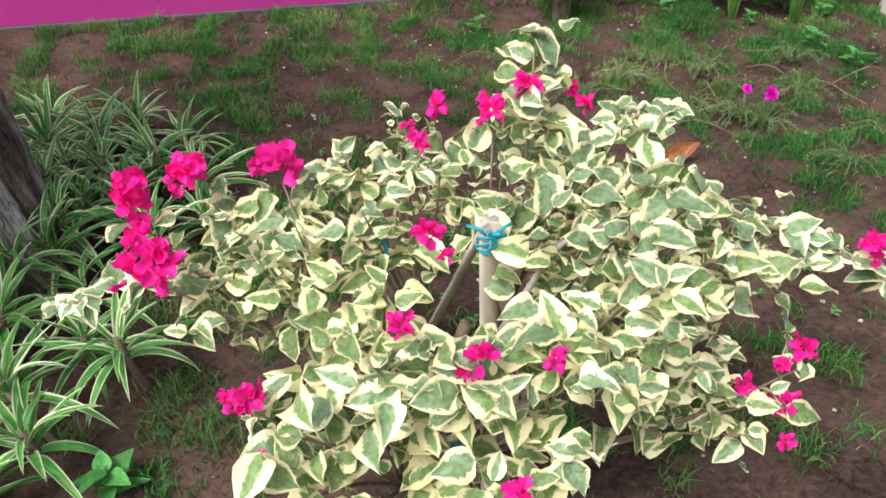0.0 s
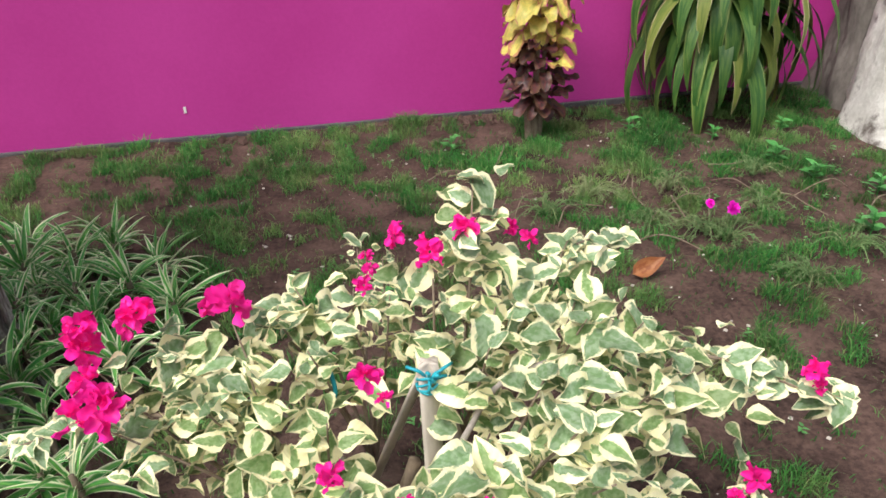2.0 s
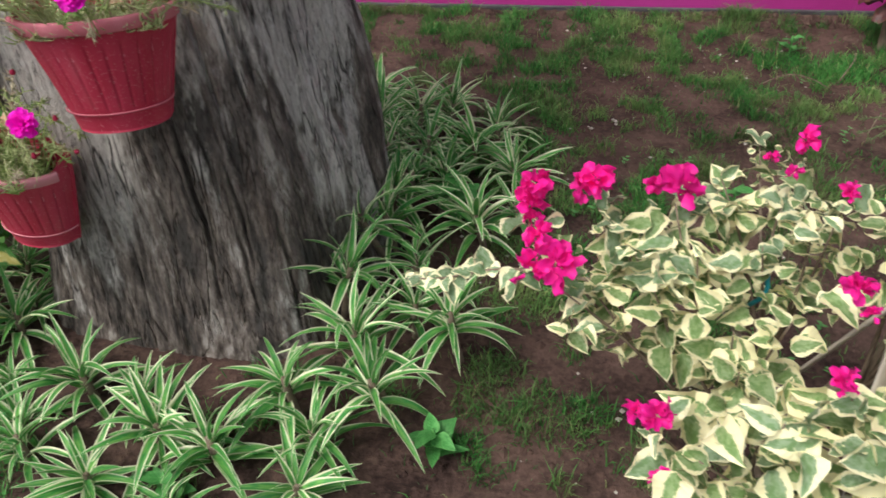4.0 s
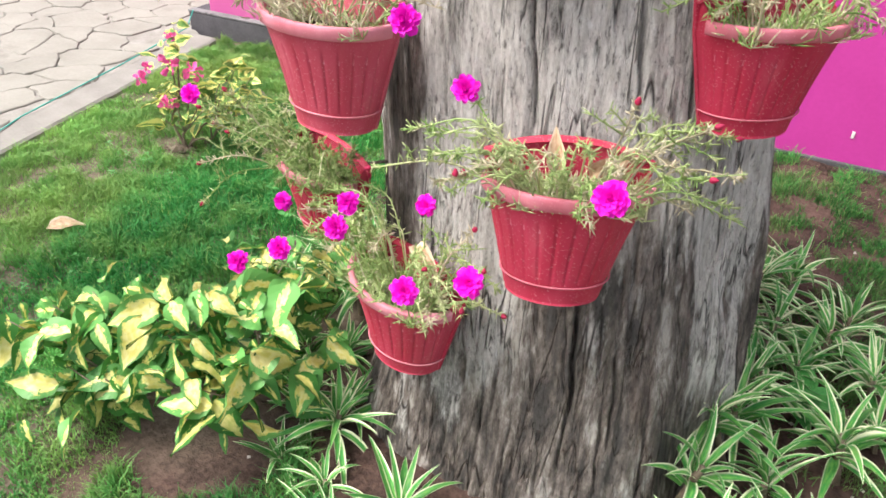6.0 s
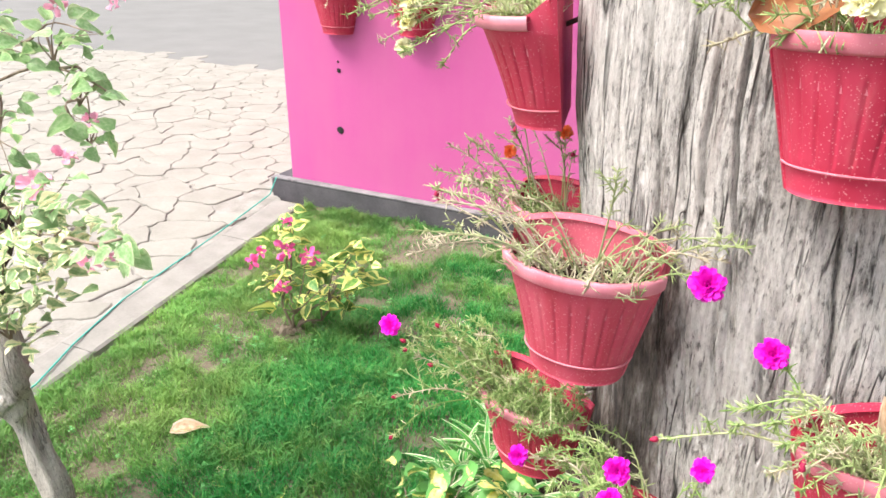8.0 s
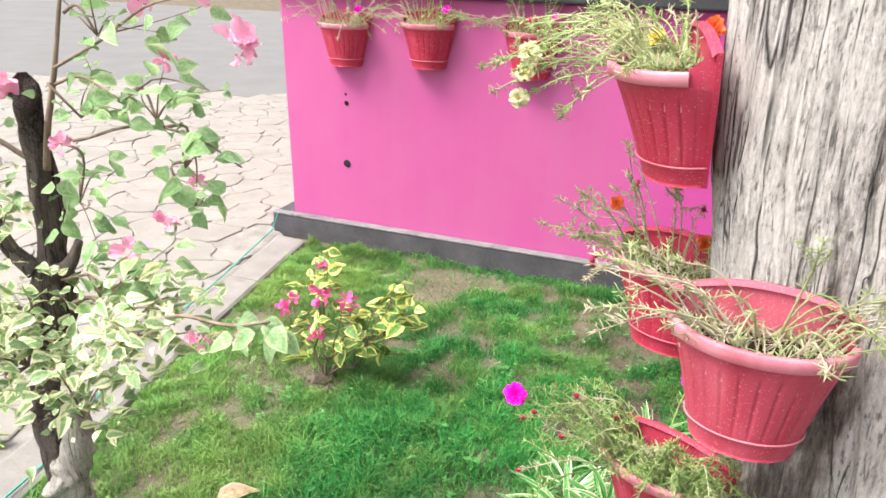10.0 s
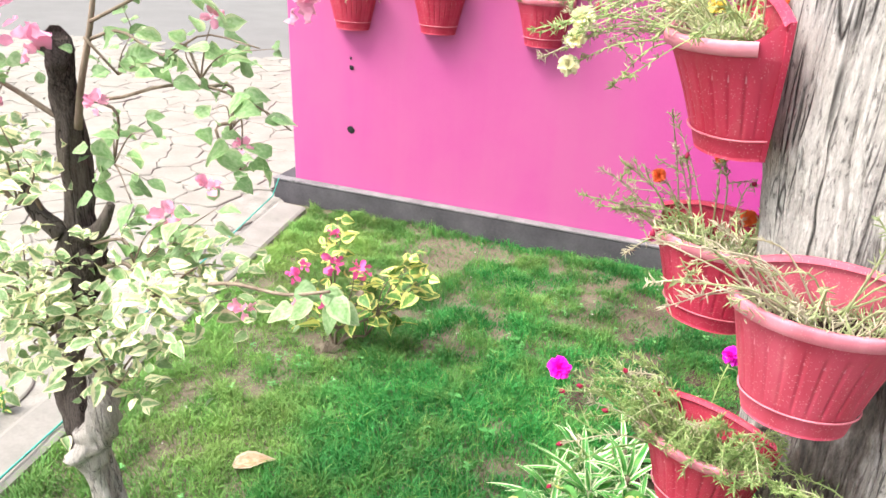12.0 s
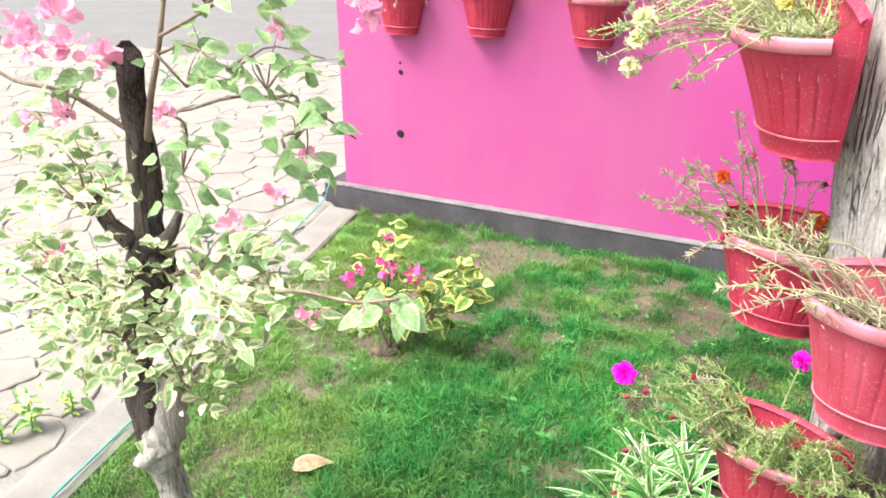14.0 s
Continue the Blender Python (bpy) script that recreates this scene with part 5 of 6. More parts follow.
# ---- the old bougainvillea tree by the paving ----
def build_small_tree():
    rng = random.Random(12)
    tree = thing("bougainvillea_tree", "gnarled bougainvillea tree with pale leaves and soft pink bracts", "tree")
    low = spline([(-1.815, 1.0, -0.05), (-1.84, 1.0, 0.12), (-1.868, 0.99, 0.26), (-1.865, 0.97, 0.36), (-1.82, 0.945, 0.44)], 16)
    v, f = tube(low, [0.034 - 0.0003 * k + 0.016 * math.exp(-((k - 13) / 2.2) ** 2) + 0.008 * math.exp(-k / 2) for k in range(17)], 28, rough=0.6)
    part("trunk", finish("trunk", v, f, M_GNARL), tree, "pale grey knotted trunk")
    side = spline([(-1.83, 0.95, 0.42), (-1.775, 0.93, 0.48), (-1.755, 0.925, 0.56), (-1.765, 0.93, 0.64)], 10)
    v, f = tube(side, [0.036 - 0.0014 * k for k in range(11)], 28, rough=0.6)
    part("limb", finish("limb", v, f, M_GNARL), tree)
    dark = spline([(-1.86, 0.96, 0.40), (-1.885, 0.96, 0.52), (-1.87, 0.965, 0.63), (-1.82, 0.965, 0.74), (-1.815, 0.98, 0.86), (-1.80, 0.985, 0.95), (-1.795, 0.985, 1.10), (-1.765, 0.955, 1.24), (-1.75, 0.94, 1.262)], 60)
    v, f = tube(dark, [0.034 - 0.0002 * k + 0.012 * math.exp(-((k - 30) / 4) ** 2) + 0.006 * math.exp(-((k - 57) / 3) ** 2) for k in range(61)], 18, rough=0.6)
    part("limb", finish("limb", v, f, M_GNARLDARK), tree, "dark cut-off upper limb")
    for pts, r in (
        ([(-1.80, 0.97, 0.90), (-1.73, 0.95, 0.93), (-1.69, 0.95, 0.99)], 0.02), ([(-1.75, 0.96, 1.12), (-1.72, 0.95, 1.20), (-1.69, 0.95, 1.28), (-1.67, 0.96, 1.37), (-1.645, 0.98, 1.52)], 0.0075), ([(-1.80, 0.98, 1.12), (-1.92, 0.95, 1.19), (-2.04, 0.93, 1.21), (-2.14, 0.93, 1.27)], 0.006),
        ([(-1.83, 0.96, 0.90), (-1.88, 0.95, 0.95), (-1.90, 0.95, 1.02)], 0.022), ([(-1.80, 0.97, 0.87), (-1.765, 0.95, 0.86), (-1.74, 0.94, 0.865)], 0.016),
        ([(-1.71, 0.95, 1.18), (-1.64, 0.95, 1.19), (-1.55, 0.95, 1.22), (-1.46, 0.95, 1.23), (-1.37, 0.95, 1.21), (-1.31, 0.95, 1.18)], 0.0036), ([(-1.42, 0.95, 1.23), (-1.40, 0.95, 1.18), (-1.41, 0.95, 1.10)], 0.0022),
        ([(-1.69, 0.95, 1.28), (-1.62, 0.95, 1.30), (-1.54, 0.95, 1.27), (-1.46, 0.95, 1.31), (-1.36, 0.95, 1.30)], 0.003), ([(-1.68, 0.95, 1.31), (-1.58, 0.96, 1.36), (-1.48, 0.97, 1.42), (-1.38, 0.98, 1.44)], 0.0034),
    ):
        line = spline(pts, 14)
        v, f = tube(line, [r * (1 - 0.045 * k) for k in range(15)], 8, rough=0.25)
        part("branch", finish("branch", v, f, M_GNARLDARK if r > 0.012 else M_TWIG), tree)
    small = leaf_set("leaf", M_CREAMSMALL, 7, 0.050, 0.029, "ovate", (0.0, 0.5), (0.0, 0.9), 5, 0.1)
    small_shapes = [blade(0.048, 0.028, "ovate", 0.1 + 0.1 * k, 0.1 + 0.25 * k, 0.2 * k - 0.2, 4, 0.08, k) for k in range(4)]
    pale_mass = leaf_mat("pale_cream_leaf_mass", (0.20, 0.36, 0.13), (0.33, 0.45, 0.23), (0.78, 0.77, 0.50), 0.52, 0.6, joined=True, through=0.3, vary=0.8)
    boughs = [
        ((-1.74, 0.93, 0.62), [(-1.56, 0.82, 0.77), (-1.62, 0.84, 0.70), (-1.66, 0.80, 0.76), (-1.60, 0.78, 0.83), (-1.54, 0.86, 0.80)]),
        ((-1.82, 0.96, 0.72), [(-1.70, 0.76, 0.86), (-1.80, 0.78, 0.80), (-1.81, 0.86, 0.95), (-1.75, 0.80, 0.76), (-1.88, 0.82, 0.86), (-1.85, 0.84, 0.67), (-1.72, 0.84, 0.94)]),
        ((-1.72, 0.94, 0.86), [(-1.48, 0.84, 0.95), (-1.42, 0.86, 1.0), (-1.52, 0.90, 0.86), (-1.44, 0.88, 0.93), (-1.58, 0.90, 0.84), (-1.38, 0.88, 0.96), (-1.35, 0.86, 0.92)]),
        ((-1.87, 0.96, 0.70), [(-2.01, 0.90, 0.90), (-1.99, 0.88, 0.74), (-2.08, 0.88, 0.82), (-1.93, 0.85, 0.82), (-2.06, 0.95, 0.88), (-2.12, 0.86, 0.76), (-1.92, 0.84, 0.72)]),
        ((-1.86, 0.95, 0.95), [(-1.94, 0.90, 1.12), (-1.84, 0.88, 1.13), (-1.80, 0.88, 1.08), (-1.90, 0.92, 1.02), (-1.98, 0.92, 1.04), (-2.02, 0.94, 0.98)]),
        ((-1.82, 0.96, 0.80), [(-2.0, 0.82, 0.96), (-1.90, 0.78, 0.92), (-1.78, 0.76, 0.90), (-1.66, 0.78, 0.90)]),
        ((-1.80, 0.98, 0.70), [(-1.72, 0.82, 0.86), (-1.63, 0.86, 0.87), (-1.70, 0.84, 0.80), (-1.75, 0.86, 0.82)]),
    ]
    leafy_shrub(tree, rng, boughs, small, small_shapes, pale_mass, 26, 0.80, 200, M_TWIG, 0.066, 0.005, loose=0.6)
    green = leaf_set("leaf", M_GREENLEAF, 7, 0.064, 0.043, "ovate", (0.05, 0.5), (0.2, 1.0), 6, 0.07)
    green_shapes = [blade(0.055, 0.038, "ovate", 0.2, 0.3 + 0.2 * k, 0.1, 4, 0.05, k) for k in range(3)]
    green_mass = leaf_mat("green_leaf_mass", (0.20, 0.38, 0.13), (0.30, 0.48, 0.20), (0.44, 0.54, 0.28), 0.8, 0.3, joined=True, through=0.38)
    boughs = [
        ((-1.71, 0.95, 1.18), [(-1.65, 0.95, 1.14), (-1.56, 0.93, 1.14), (-1.60, 0.95, 1.05), (-1.70, 0.93, 1.05), (-1.61, 0.92, 1.0)]),
        ((-1.46, 0.95, 1.23), [(-1.44, 0.93, 1.20), (-1.38, 0.95, 1.23), (-1.34, 0.95, 1.19)]),
        ((-1.41, 0.95, 1.18), [(-1.44, 0.94, 1.15), (-1.39, 0.95, 1.12), (-1.41, 0.95, 1.09)]),
        ((-1.69, 0.95, 1.28), [(-1.61, 0.95, 1.34), (-1.59, 0.94, 1.30), (-1.55, 0.96, 1.27), (-1.52, 0.94, 1.25), (-1.66, 0.93, 1.24)]),
        ((-1.54, 0.95, 1.27), [(-1.49, 0.95, 1.30), (-1.40, 0.95, 1.30), (-1.34, 0.96, 1.30), (-1.45, 0.96, 1.33)]),
        ((-1.66, 0.97, 1.40), [(-1.56, 0.98, 1.40), (-1.46, 0.97, 1.38), (-1.72, 0.95, 1.46), (-1.60, 1.0, 1.48), (-1.40, 1.0, 1.42)]),
        ((-1.92, 0.95, 1.19), [(-1.87, 0.93, 1.22), (-1.95, 0.93, 1.20), (-2.02, 0.93, 1.15), (-1.82, 0.92, 1.24)]),
        ((-1.75, 0.95, 0.90), [(-1.60, 0.92, 1.0), (-1.49, 0.90, 1.03), (-1.64, 0.92, 0.91), (-1.42, 0.90, 1.05), (-1.55, 0.90, 0.96), (-1.47, 0.86, 0.98)]),
    ]
    leafy_shrub(tree, rng, boughs, green, green_shapes, green_mass, 6, 0.78, 180, M_TWIG, 0.045, 0.0032, loose=0.6)
    # a long bare twig reaching out, with a few leaves at its end
    line = spline([(-1.42, 0.86, 0.93), (-1.32, 0.80, 0.98), (-1.22, 0.77, 1.0), (-1.14, 0.755, 1.03)], 12)
    v, f = tube(line, [0.0035 - 0.0001 * k for k in range(13)], 5)
    part("branch", finish("branch", v, f, M_TWIG), tree)
    for k in range(7):
        part("leaf", green[k % 5], tree, m=place(line[12 - k // 3] + Vector((rng.gauss(0, 0.015), rng.gauss(0, 0.015), rng.gauss(0, 0.015))), (rng.gauss(0, 1), -0.3, rng.uniform(-0.8, 0.3)), (0, -0.7, 0.8), 0.7))
    bracts = [bract_mesh("flower", M_PINKPALE, 60 + k, 0.028, 10) for k in range(4)]
    for x, y, z, s in (
        (-1.98, 0.92, 1.30, 1.0), (-1.93, 0.90, 1.28, 0.9), (-1.87, 0.92, 1.33, 1.1), (-1.83, 0.90, 1.29, 0.9), (-1.78, 0.91, 1.27, 1.0), (-2.0, 0.92, 1.13, 0.8), (-1.90, 0.92, 1.16, 0.7), (-1.52, 0.90, 1.015, 0.9), (-1.45, 0.92, 1.07, 0.6), (-1.38, 0.98, 1.46, 1.1), (-1.53, 0.98, 1.44, 1.1), (-1.58, 0.96, 1.45, 0.9), (-1.29, 0.93, 1.375, 1.1),
        (-1.67, 0.93, 1.18, 0.6), (-1.44, 0.95, 1.34, 0.5), (-1.92, 0.86, 0.90, 0.55), (-1.40, 0.95, 1.14, 0.45), (-1.19, 0.76, 0.99, 0.5), (-1.36, 0.86, 0.90, 0.6), (-1.98, 0.86, 0.86, 0.5),
    ):
        part("flower", rng.choice(bracts), tree, "soft pink bracts", m=place((x, y, z), (rng.gauss(0, 1), rng.gauss(0, 1), rng.gauss(0, 1)), (0, 0, 1), s))


build_small_tree()


# ---- the young bougainvillea on the lawn ----
def build_young_bush():
    rng = random.Random(31)
    plant = thing("young_bougainvillea", "young bougainvillea with yellow-green leaves and pink bracts on the lawn", "shrub")
    base = (-1.86, 2.10, 0.0)
    leaves = leaf_set("leaf", leaf_mat("lime_edged_leaf", (0.10, 0.24, 0.05), (0.20, 0.34, 0.08), (0.72, 0.70, 0.22), 0.5, 0.5), 5, 0.08, 0.05, "ovate", (0.1, 0.4), (0.2, 0.8), 6, 0.06)
    shapes = [blade(0.06, 0.042, "ovate", 0.2, 0.3 + 0.2 * k, 0.1, 4, 0.05, k) for k in range(3)]
    mass = leaf_mat("lime_edged_leaf_mass", (0.07, 0.20, 0.04), (0.16, 0.30, 0.07), (0.60, 0.60, 0.18), 0.62, 0.5, joined=True)
    boughs = [
        (base, [(-1.855, 2.12, 0.51), (-1.83, 2.10, 0.46), (-1.92, 2.12, 0.40), (-1.88, 2.08, 0.44)]),
        (base, [(-1.55, 2.12, 0.44), (-1.50, 2.10, 0.38), (-1.62, 2.10, 0.37), (-1.58, 2.12, 0.40)]),
        (base, [(-1.76, 2.06, 0.34), (-1.68, 2.06, 0.25), (-1.85, 2.04, 0.28), (-1.98, 2.08, 0.21), (-1.72, 2.10, 0.30), (-1.88, 2.02, 0.18)]),
        (base, [(-1.70, 2.12, 0.20), (-1.62, 2.16, 0.22), (-1.56, 2.16, 0.27), (-1.66, 2.20, 0.16), (-1.76, 2.14, 0.14)]),
    ]
    leafy_shrub(plant, rng, boughs, leaves, shapes, mass, 7, 1.05, 140, spread=0.05, stem_r=0.006, loose=0.6)
    bracts = [bract_mesh("flower", petal_mat("pink_bract", (0.85, 0.09, 0.38), (0.92, 0.18, 0.5)), 80 + k, 0.03, 9) for k in range(2)]
    for x, y, z, s in ((-1.83, 2.05, 0.375, 1.1), (-1.74, 2.06, 0.37, 1.0), (-1.84, 2.02, 0.22, 1.0), (-2.0, 2.05, 0.29, 0.8), (-1.95, 2.05, 0.34, 0.6), (-1.86, 2.1, 0.46, 0.6)):
        part("flower", rng.choice(bracts), plant, "pink bracts", m=place((x, y, z), (rng.gauss(0, 1), rng.gauss(0, 1), rng.gauss(0, 1)), (0, 0, 1), s))
    h = Heap()
    for k in range(40):
        a, r = rng.uniform(0, 6.3), rng.uniform(0, 0.11)
        c = Vector((base[0] + r * math.cos(a), base[1] - 0.02 + r * math.sin(a), 0.012 * (1 - r / 0.12)))
        h.put(*clod(c, rng.uniform(0.012, 0.03), rng))
    part("dug_earth", h.mesh("dug_earth", M_SOIL, False), plant, "brown earth dug up round the stem", kind="stuff")


def clod(c, r, rng):
    """A small angular lump."""
    v = [c + Vector((x, y, z * 0.7)) * r * rng.uniform(0.75, 1.2) for x, y, z in ((1, 0, 0), (-1, 0, 0), (0, 1, 0), (0, -1, 0), (0, 0, 1), (0, 0, -1))]
    return v, [(0, 2, 4), (2, 1, 4), (1, 3, 4), (3, 0, 4), (2, 0, 5), (1, 2, 5), (3, 1, 5), (0, 3, 5)]


build_young_bush()


# ---- plants along the wall ----
def build_croton():
    rng = random.Random(41)
    plant = thing("croton", "croton with yellow upper leaves and dark red-brown lower ones", "shrub", (2.17, 2.99, 0.0))
    for dx, dy, top in ((0, 0, 0.62), (0.05, 0.03, 0.45), (-0.05, 0.02, 0.35)):
        v, f = tube(spline([(dx * 0.4, dy * 0.4, -0.03), (dx * 0.7, dy, top * 0.5), (dx, dy, top)], 8), [0.02 - 0.0012 * k for k in range(9)], 8, rough=0.3)
        part("stem", finish("stem", v, f, M_TWIG), plant)
    dark = leaf_set("leaf", M_CROTDARK, 5, 0.11, 0.072, "petal", (0.1, 0.6), (0.2, 1.5), 7, 0.2)
    light = leaf_set("leaf", M_CROTYEL, 5, 0.13, 0.09, "petal", (0.0, 0.6), (0.4, 2.0), 8, 0.22)
    for k in range(150):
        z = 0.14 + 0.78 * (k / 150)
        a = k * 2.399
        r = 0.02 + 0.08 * rng.random()
        d = Vector((math.cos(a), math.sin(a), rng.uniform(-0.5, 0.6)))
        me = rng.choice(light if z + rng.gauss(0, 0.05) > 0.42 else dark)
        part("leaf", me, plant, "" if me in dark else "yellow leaf", m=place((r * math.cos(a), r * math.sin(a), z), d, (0, -0.4, 1), rng.uniform(0.6, 1.05)))


def build_dracaena():
    rng = random.Random(43)
    plant = thing("dracaena", "dense dracaena with long drooping green and yellowing leaves", "plant", (3.10, 3.08, 0.0))
    v, f = tube(spline([(0.0, 0, -0.03), (0.02, 0.01, 0.5), (0, 0, 1.05)], 8), [0.045] * 9, 10, rough=0.2)
    part("stem", finish("stem", v, f, M_TWIG), plant)
    green = leaf_set("leaf", M_DRAC, 7, 0.72, 0.105, "strap", (0.2, 0.5), (2.0, 2.7), 10, 0.05)
    dry = leaf_set("leaf", M_DRACDRY, 4, 0.70, 0.095, "strap", (0.2, 0.6), (2.1, 2.8), 10, 0.08)
    for k in range(110):
        z = 0.38 + 0.55 * (k / 110)
        a = k * 2.399 + rng.uniform(-0.2, 0.2)
        lift = rng.uniform(0.1, 0.9) * (0.4 + 0.6 * k / 110)
        d = Vector((math.cos(a) * math.cos(lift), math.sin(a) * math.cos(lift) * 0.75, math.sin(lift)))
        part("leaf", rng.choice(dry if rng.random() < 0.24 else green), plant, m=place((0.03 * math.cos(a), 0.03 * math.sin(a), z), d, (-math.cos(a) * 0.4, -math.sin(a) * 0.4, 1), rng.uniform(0.75, 1.05)))


def rough_trunk(at, radii, mat, seed, flare, top=2.6):
    na, nz = 120, 90
    verts, faces = [], []
    for j in range(nz + 1):
        z = -0.05 + (top + 0.05) * (j / nz) ** 1.4
        for i in range(na):
            a = 2 * math.pi * i / na
            d = Vector((math.cos(a), math.sin(a), 0))
            r = np.interp(z, [0, 0.3, 0.8, top], radii) + flare * math.exp(-max(z, 0) / 0.18) * (0.5 + 0.5 * math.sin(a * 4 + seed))
            r += 0.05 * noise.noise(d * 1.6 + Vector((seed, 0, z * 1.2))) + 0.02 * noise.noise(d * 6 + Vector((seed, 0, z * 5))) + 0.008 * noise.noise(d * 18 + Vector((seed, 0, z * 17)))
            verts.append((at[0] + r * d.x, at[1] + r * d.y, z))
    faces = [(j * na + i, j * na + (i + 1) % na, (j + 1) * na + (i + 1) % na, (j + 1) * na + i) for j in range(nz) for i in range(na)]
    faces.append(tuple(nz * na + i for i in range(na)))
    return finish("tree_trunk", verts, faces, mat)


build_croton()
build_dracaena()
tagged(new("tree_trunk", rough_trunk((4.18, 2.56), [0.53, 0.51, 0.49, 0.46], M_WHITEBARK, 2.0, 0.04)), "broad tree trunk with flaking whitewashed bark", "tree trunk")
tagged(new("tree_trunk", rough_trunk((4.12, 3.12), [0.30, 0.27, 0.25, 0.24], M_DARKBARK, 5.0, 0.06)), "rough dark grey tree trunk beside the whitewashed one", "tree trunk")


# ---- weeds, flowers and stones on the soil ----
WEED_LEAVES = leaf_set("leaf", M_WEED, 4, 0.075, 0.042, "ovate", (0.1, 0.3), (0.3, 0.9), 6, 0.05)


def weed(x, y, size, seed, count=8):
    rng = random.Random(seed)
    plant = thing("weed", "small broad-leaved bright green weed in the soil", "weed", (x, y, ground_z(x, y)), "weeds on the soil")
    v, f = tube(spline([(0, 0, -0.01), (0.003, 0, 0.04 * size), (0, 0.004, 0.09 * size)], 6), [0.003] * 7, 5)
    part("stem", finish("stem", v, f, M_WEED), plant)
    for k in range(count):
        a = k * 2.399
        z = (0.02 + 0.075 * k / count) * size
        part("leaf", rng.choice(WEED_LEAVES), plant, m=place((0, 0, z), (math.cos(a), math.sin(a), 0.5), (-math.cos(a) * 0.3, -math.sin(a) * 0.3, 1), size * rng.uniform(0.7, 1.1)))


for k, (x, y, s, n) in enumerate(((0.53, 0.80, 0.95, 8), (1.30, 1.75, 0.8, 6), (3.08, 2.21, 0.9, 8), (3.05, 2.42, 1.0, 8), (3.0, 1.78, 1.0, 7), (3.25, 2.05, 0.9, 7), (3.5, 2.0, 0.9, 6), (0.03, 0.66, 0.8, 6), (0.50, 1.62, 1.5, 8), (2.6, 2.9, 0.8, 6), (3.3, 2.75, 0.7, 7), (1.75, 2.9, 0.9, 6), (-1.17, 1.81, 0.5, 6), (-1.33, 1.95, 0.5, 6), (-1.25, 2.38, 0.5, 6), (2.95, 2.75, 0.7, 7))):
    weed(x, y, s, k, n)


def paving_weed(x, y, size, seed):
    rng = random.Random(seed)
    plant = thing("weed", "pale yellow-green weed growing in a joint of the paving", "weed", (x, y, 0.012), "weeds on the paving")
    v, f = tube(spline([(0, 0, -0.01), (0.01, 0, 0.07 * size), (0, 0.01, 0.15 * size)], 6), [0.003] * 7, 5)
    part("stem", finish("stem", v, f, M_WEED), plant)
    for k in range(11):
        a = k * 2.399
        part("leaf", rng.choice(YELLOW_LEAVES), plant, m=place((0, 0, (0.01 + 0.013 * k) * size), (math.cos(a), math.sin(a), 0.5), (-math.cos(a) * 0.3, -math.sin(a) * 0.3, 1), 0.55 * size * rng.uniform(0.6, 1.1)))


for k, (x, y, size) in enumerate(((-2.64, 1.195, 1.0), (-2.68, 1.12, 0.8), (-2.60, 1.31, 0.6))):
    paving_weed(x, y, size, 70 + k)


def ground_flower(x, y, z, size, seed):
    rng = random.Random(seed)
    plant = thing("moss_rose_plant", "trailing moss rose on the soil with a magenta flower", "plant", (x, y, ground_z(x, y)), "moss roses on the soil")
    h = Heap()
    for k in range(20):
        a = rng.uniform(0, 6.3)
        l = rng.uniform(0.04, 0.16)
        e = Vector((math.cos(a) * l, math.sin(a) * l, rng.uniform(0.01, 0.05)))
        stem_with_needles(h, rng, spline([(0, 0, 0), e * 0.5 + Vector((0, 0, 0.04)), e], 8), 0.0022, 26, 0.018)
    stem_with_needles(h, rng, spline([(0, 0, 0), (0.01, 0, z * 0.5), (0, 0, z)], 6), 0.002, 16, 0.018)
    part("foliage", h.mesh("foliage", M_MOSSSOIL), plant, kind="stuff")
    if size:
        part("flower", ROSES["magenta"][seed % 3], plant, "hot magenta flower", m=place((0, 0, z), (1, 0.3, 0), (-0.3, -0.8, 0.6), size))


for k, (x, y, z, s) in enumerate(((2.49, 1.86, 0.125, 1.15), (2.446, 1.93, 0.115, 0.75), (2.3, 2.05, 0.05, 0), (2.75, 2.05, 0.05, 0), (2.15, 2.3, 0.05, 0), (2.5, 2.3, 0.05, 0), (2.85, 1.7, 0.05, 0), (1.95, 2.2, 0.05, 0.0), (2.9, 2.35, 0.04, 0), (2.6, 1.55, 0.04, 0))):
    ground_flower(x, y, z, s, k)


def trailing_stems():
    rng = random.Random(77)
    for k in range(16):
        x, y = rng.uniform(1.7, 3.1), rng.uniform(1.8, 2.7)
        a = rng.uniform(0, 6.3)
        pts = []
        for s in range(4):
            pts.append((x, y, ground_z(x, y) + (0.012 if s in (0, 3) else rng.uniform(0.02, 0.07))))
            a += rng.uniform(-0.7, 0.7)
            x, y = x + 0.09 * math.cos(a), y + 0.09 * math.sin(a)
        v, f = tube(spline(pts, 12), [0.0022] * 13, 5)
        tagged(new("runner_stem", finish("runner_stem", v, f, M_TWIG)), "thin bare runner stem lying on the soil", "stem", "runner stems")


trailing_stems()
stones = Heap()
rng = random.Random(19)
for k in range(700):
    x, y = rng.uniform(0.3, 3.4), rng.uniform(0.2, 3.2)
    if noise2(x, y, 1.4, 11) < -0.05 and k > 80:
        continue
    stones.put(*clod(Vector((x, y, ground_z(x, y) + 0.002)), rng.choice((0.002, 0.003, 0.004, 0.005, 0.008)), rng))
for k in range(60):
    x, y = rng.uniform(-2.2, -0.6), rng.uniform(0.8, 3.2)
    stones.put(*clod(Vector((x, y, ground_z(x, y) + 0.003)), rng.choice((0.004, 0.006, 0.008)), rng))
tagged(new("pebbles", stones.mesh("pebbles", M_STONE, False)), "pale pebbles and crumbs scattered on the soil", "pebbles", kind="stuff")
clods = Heap()
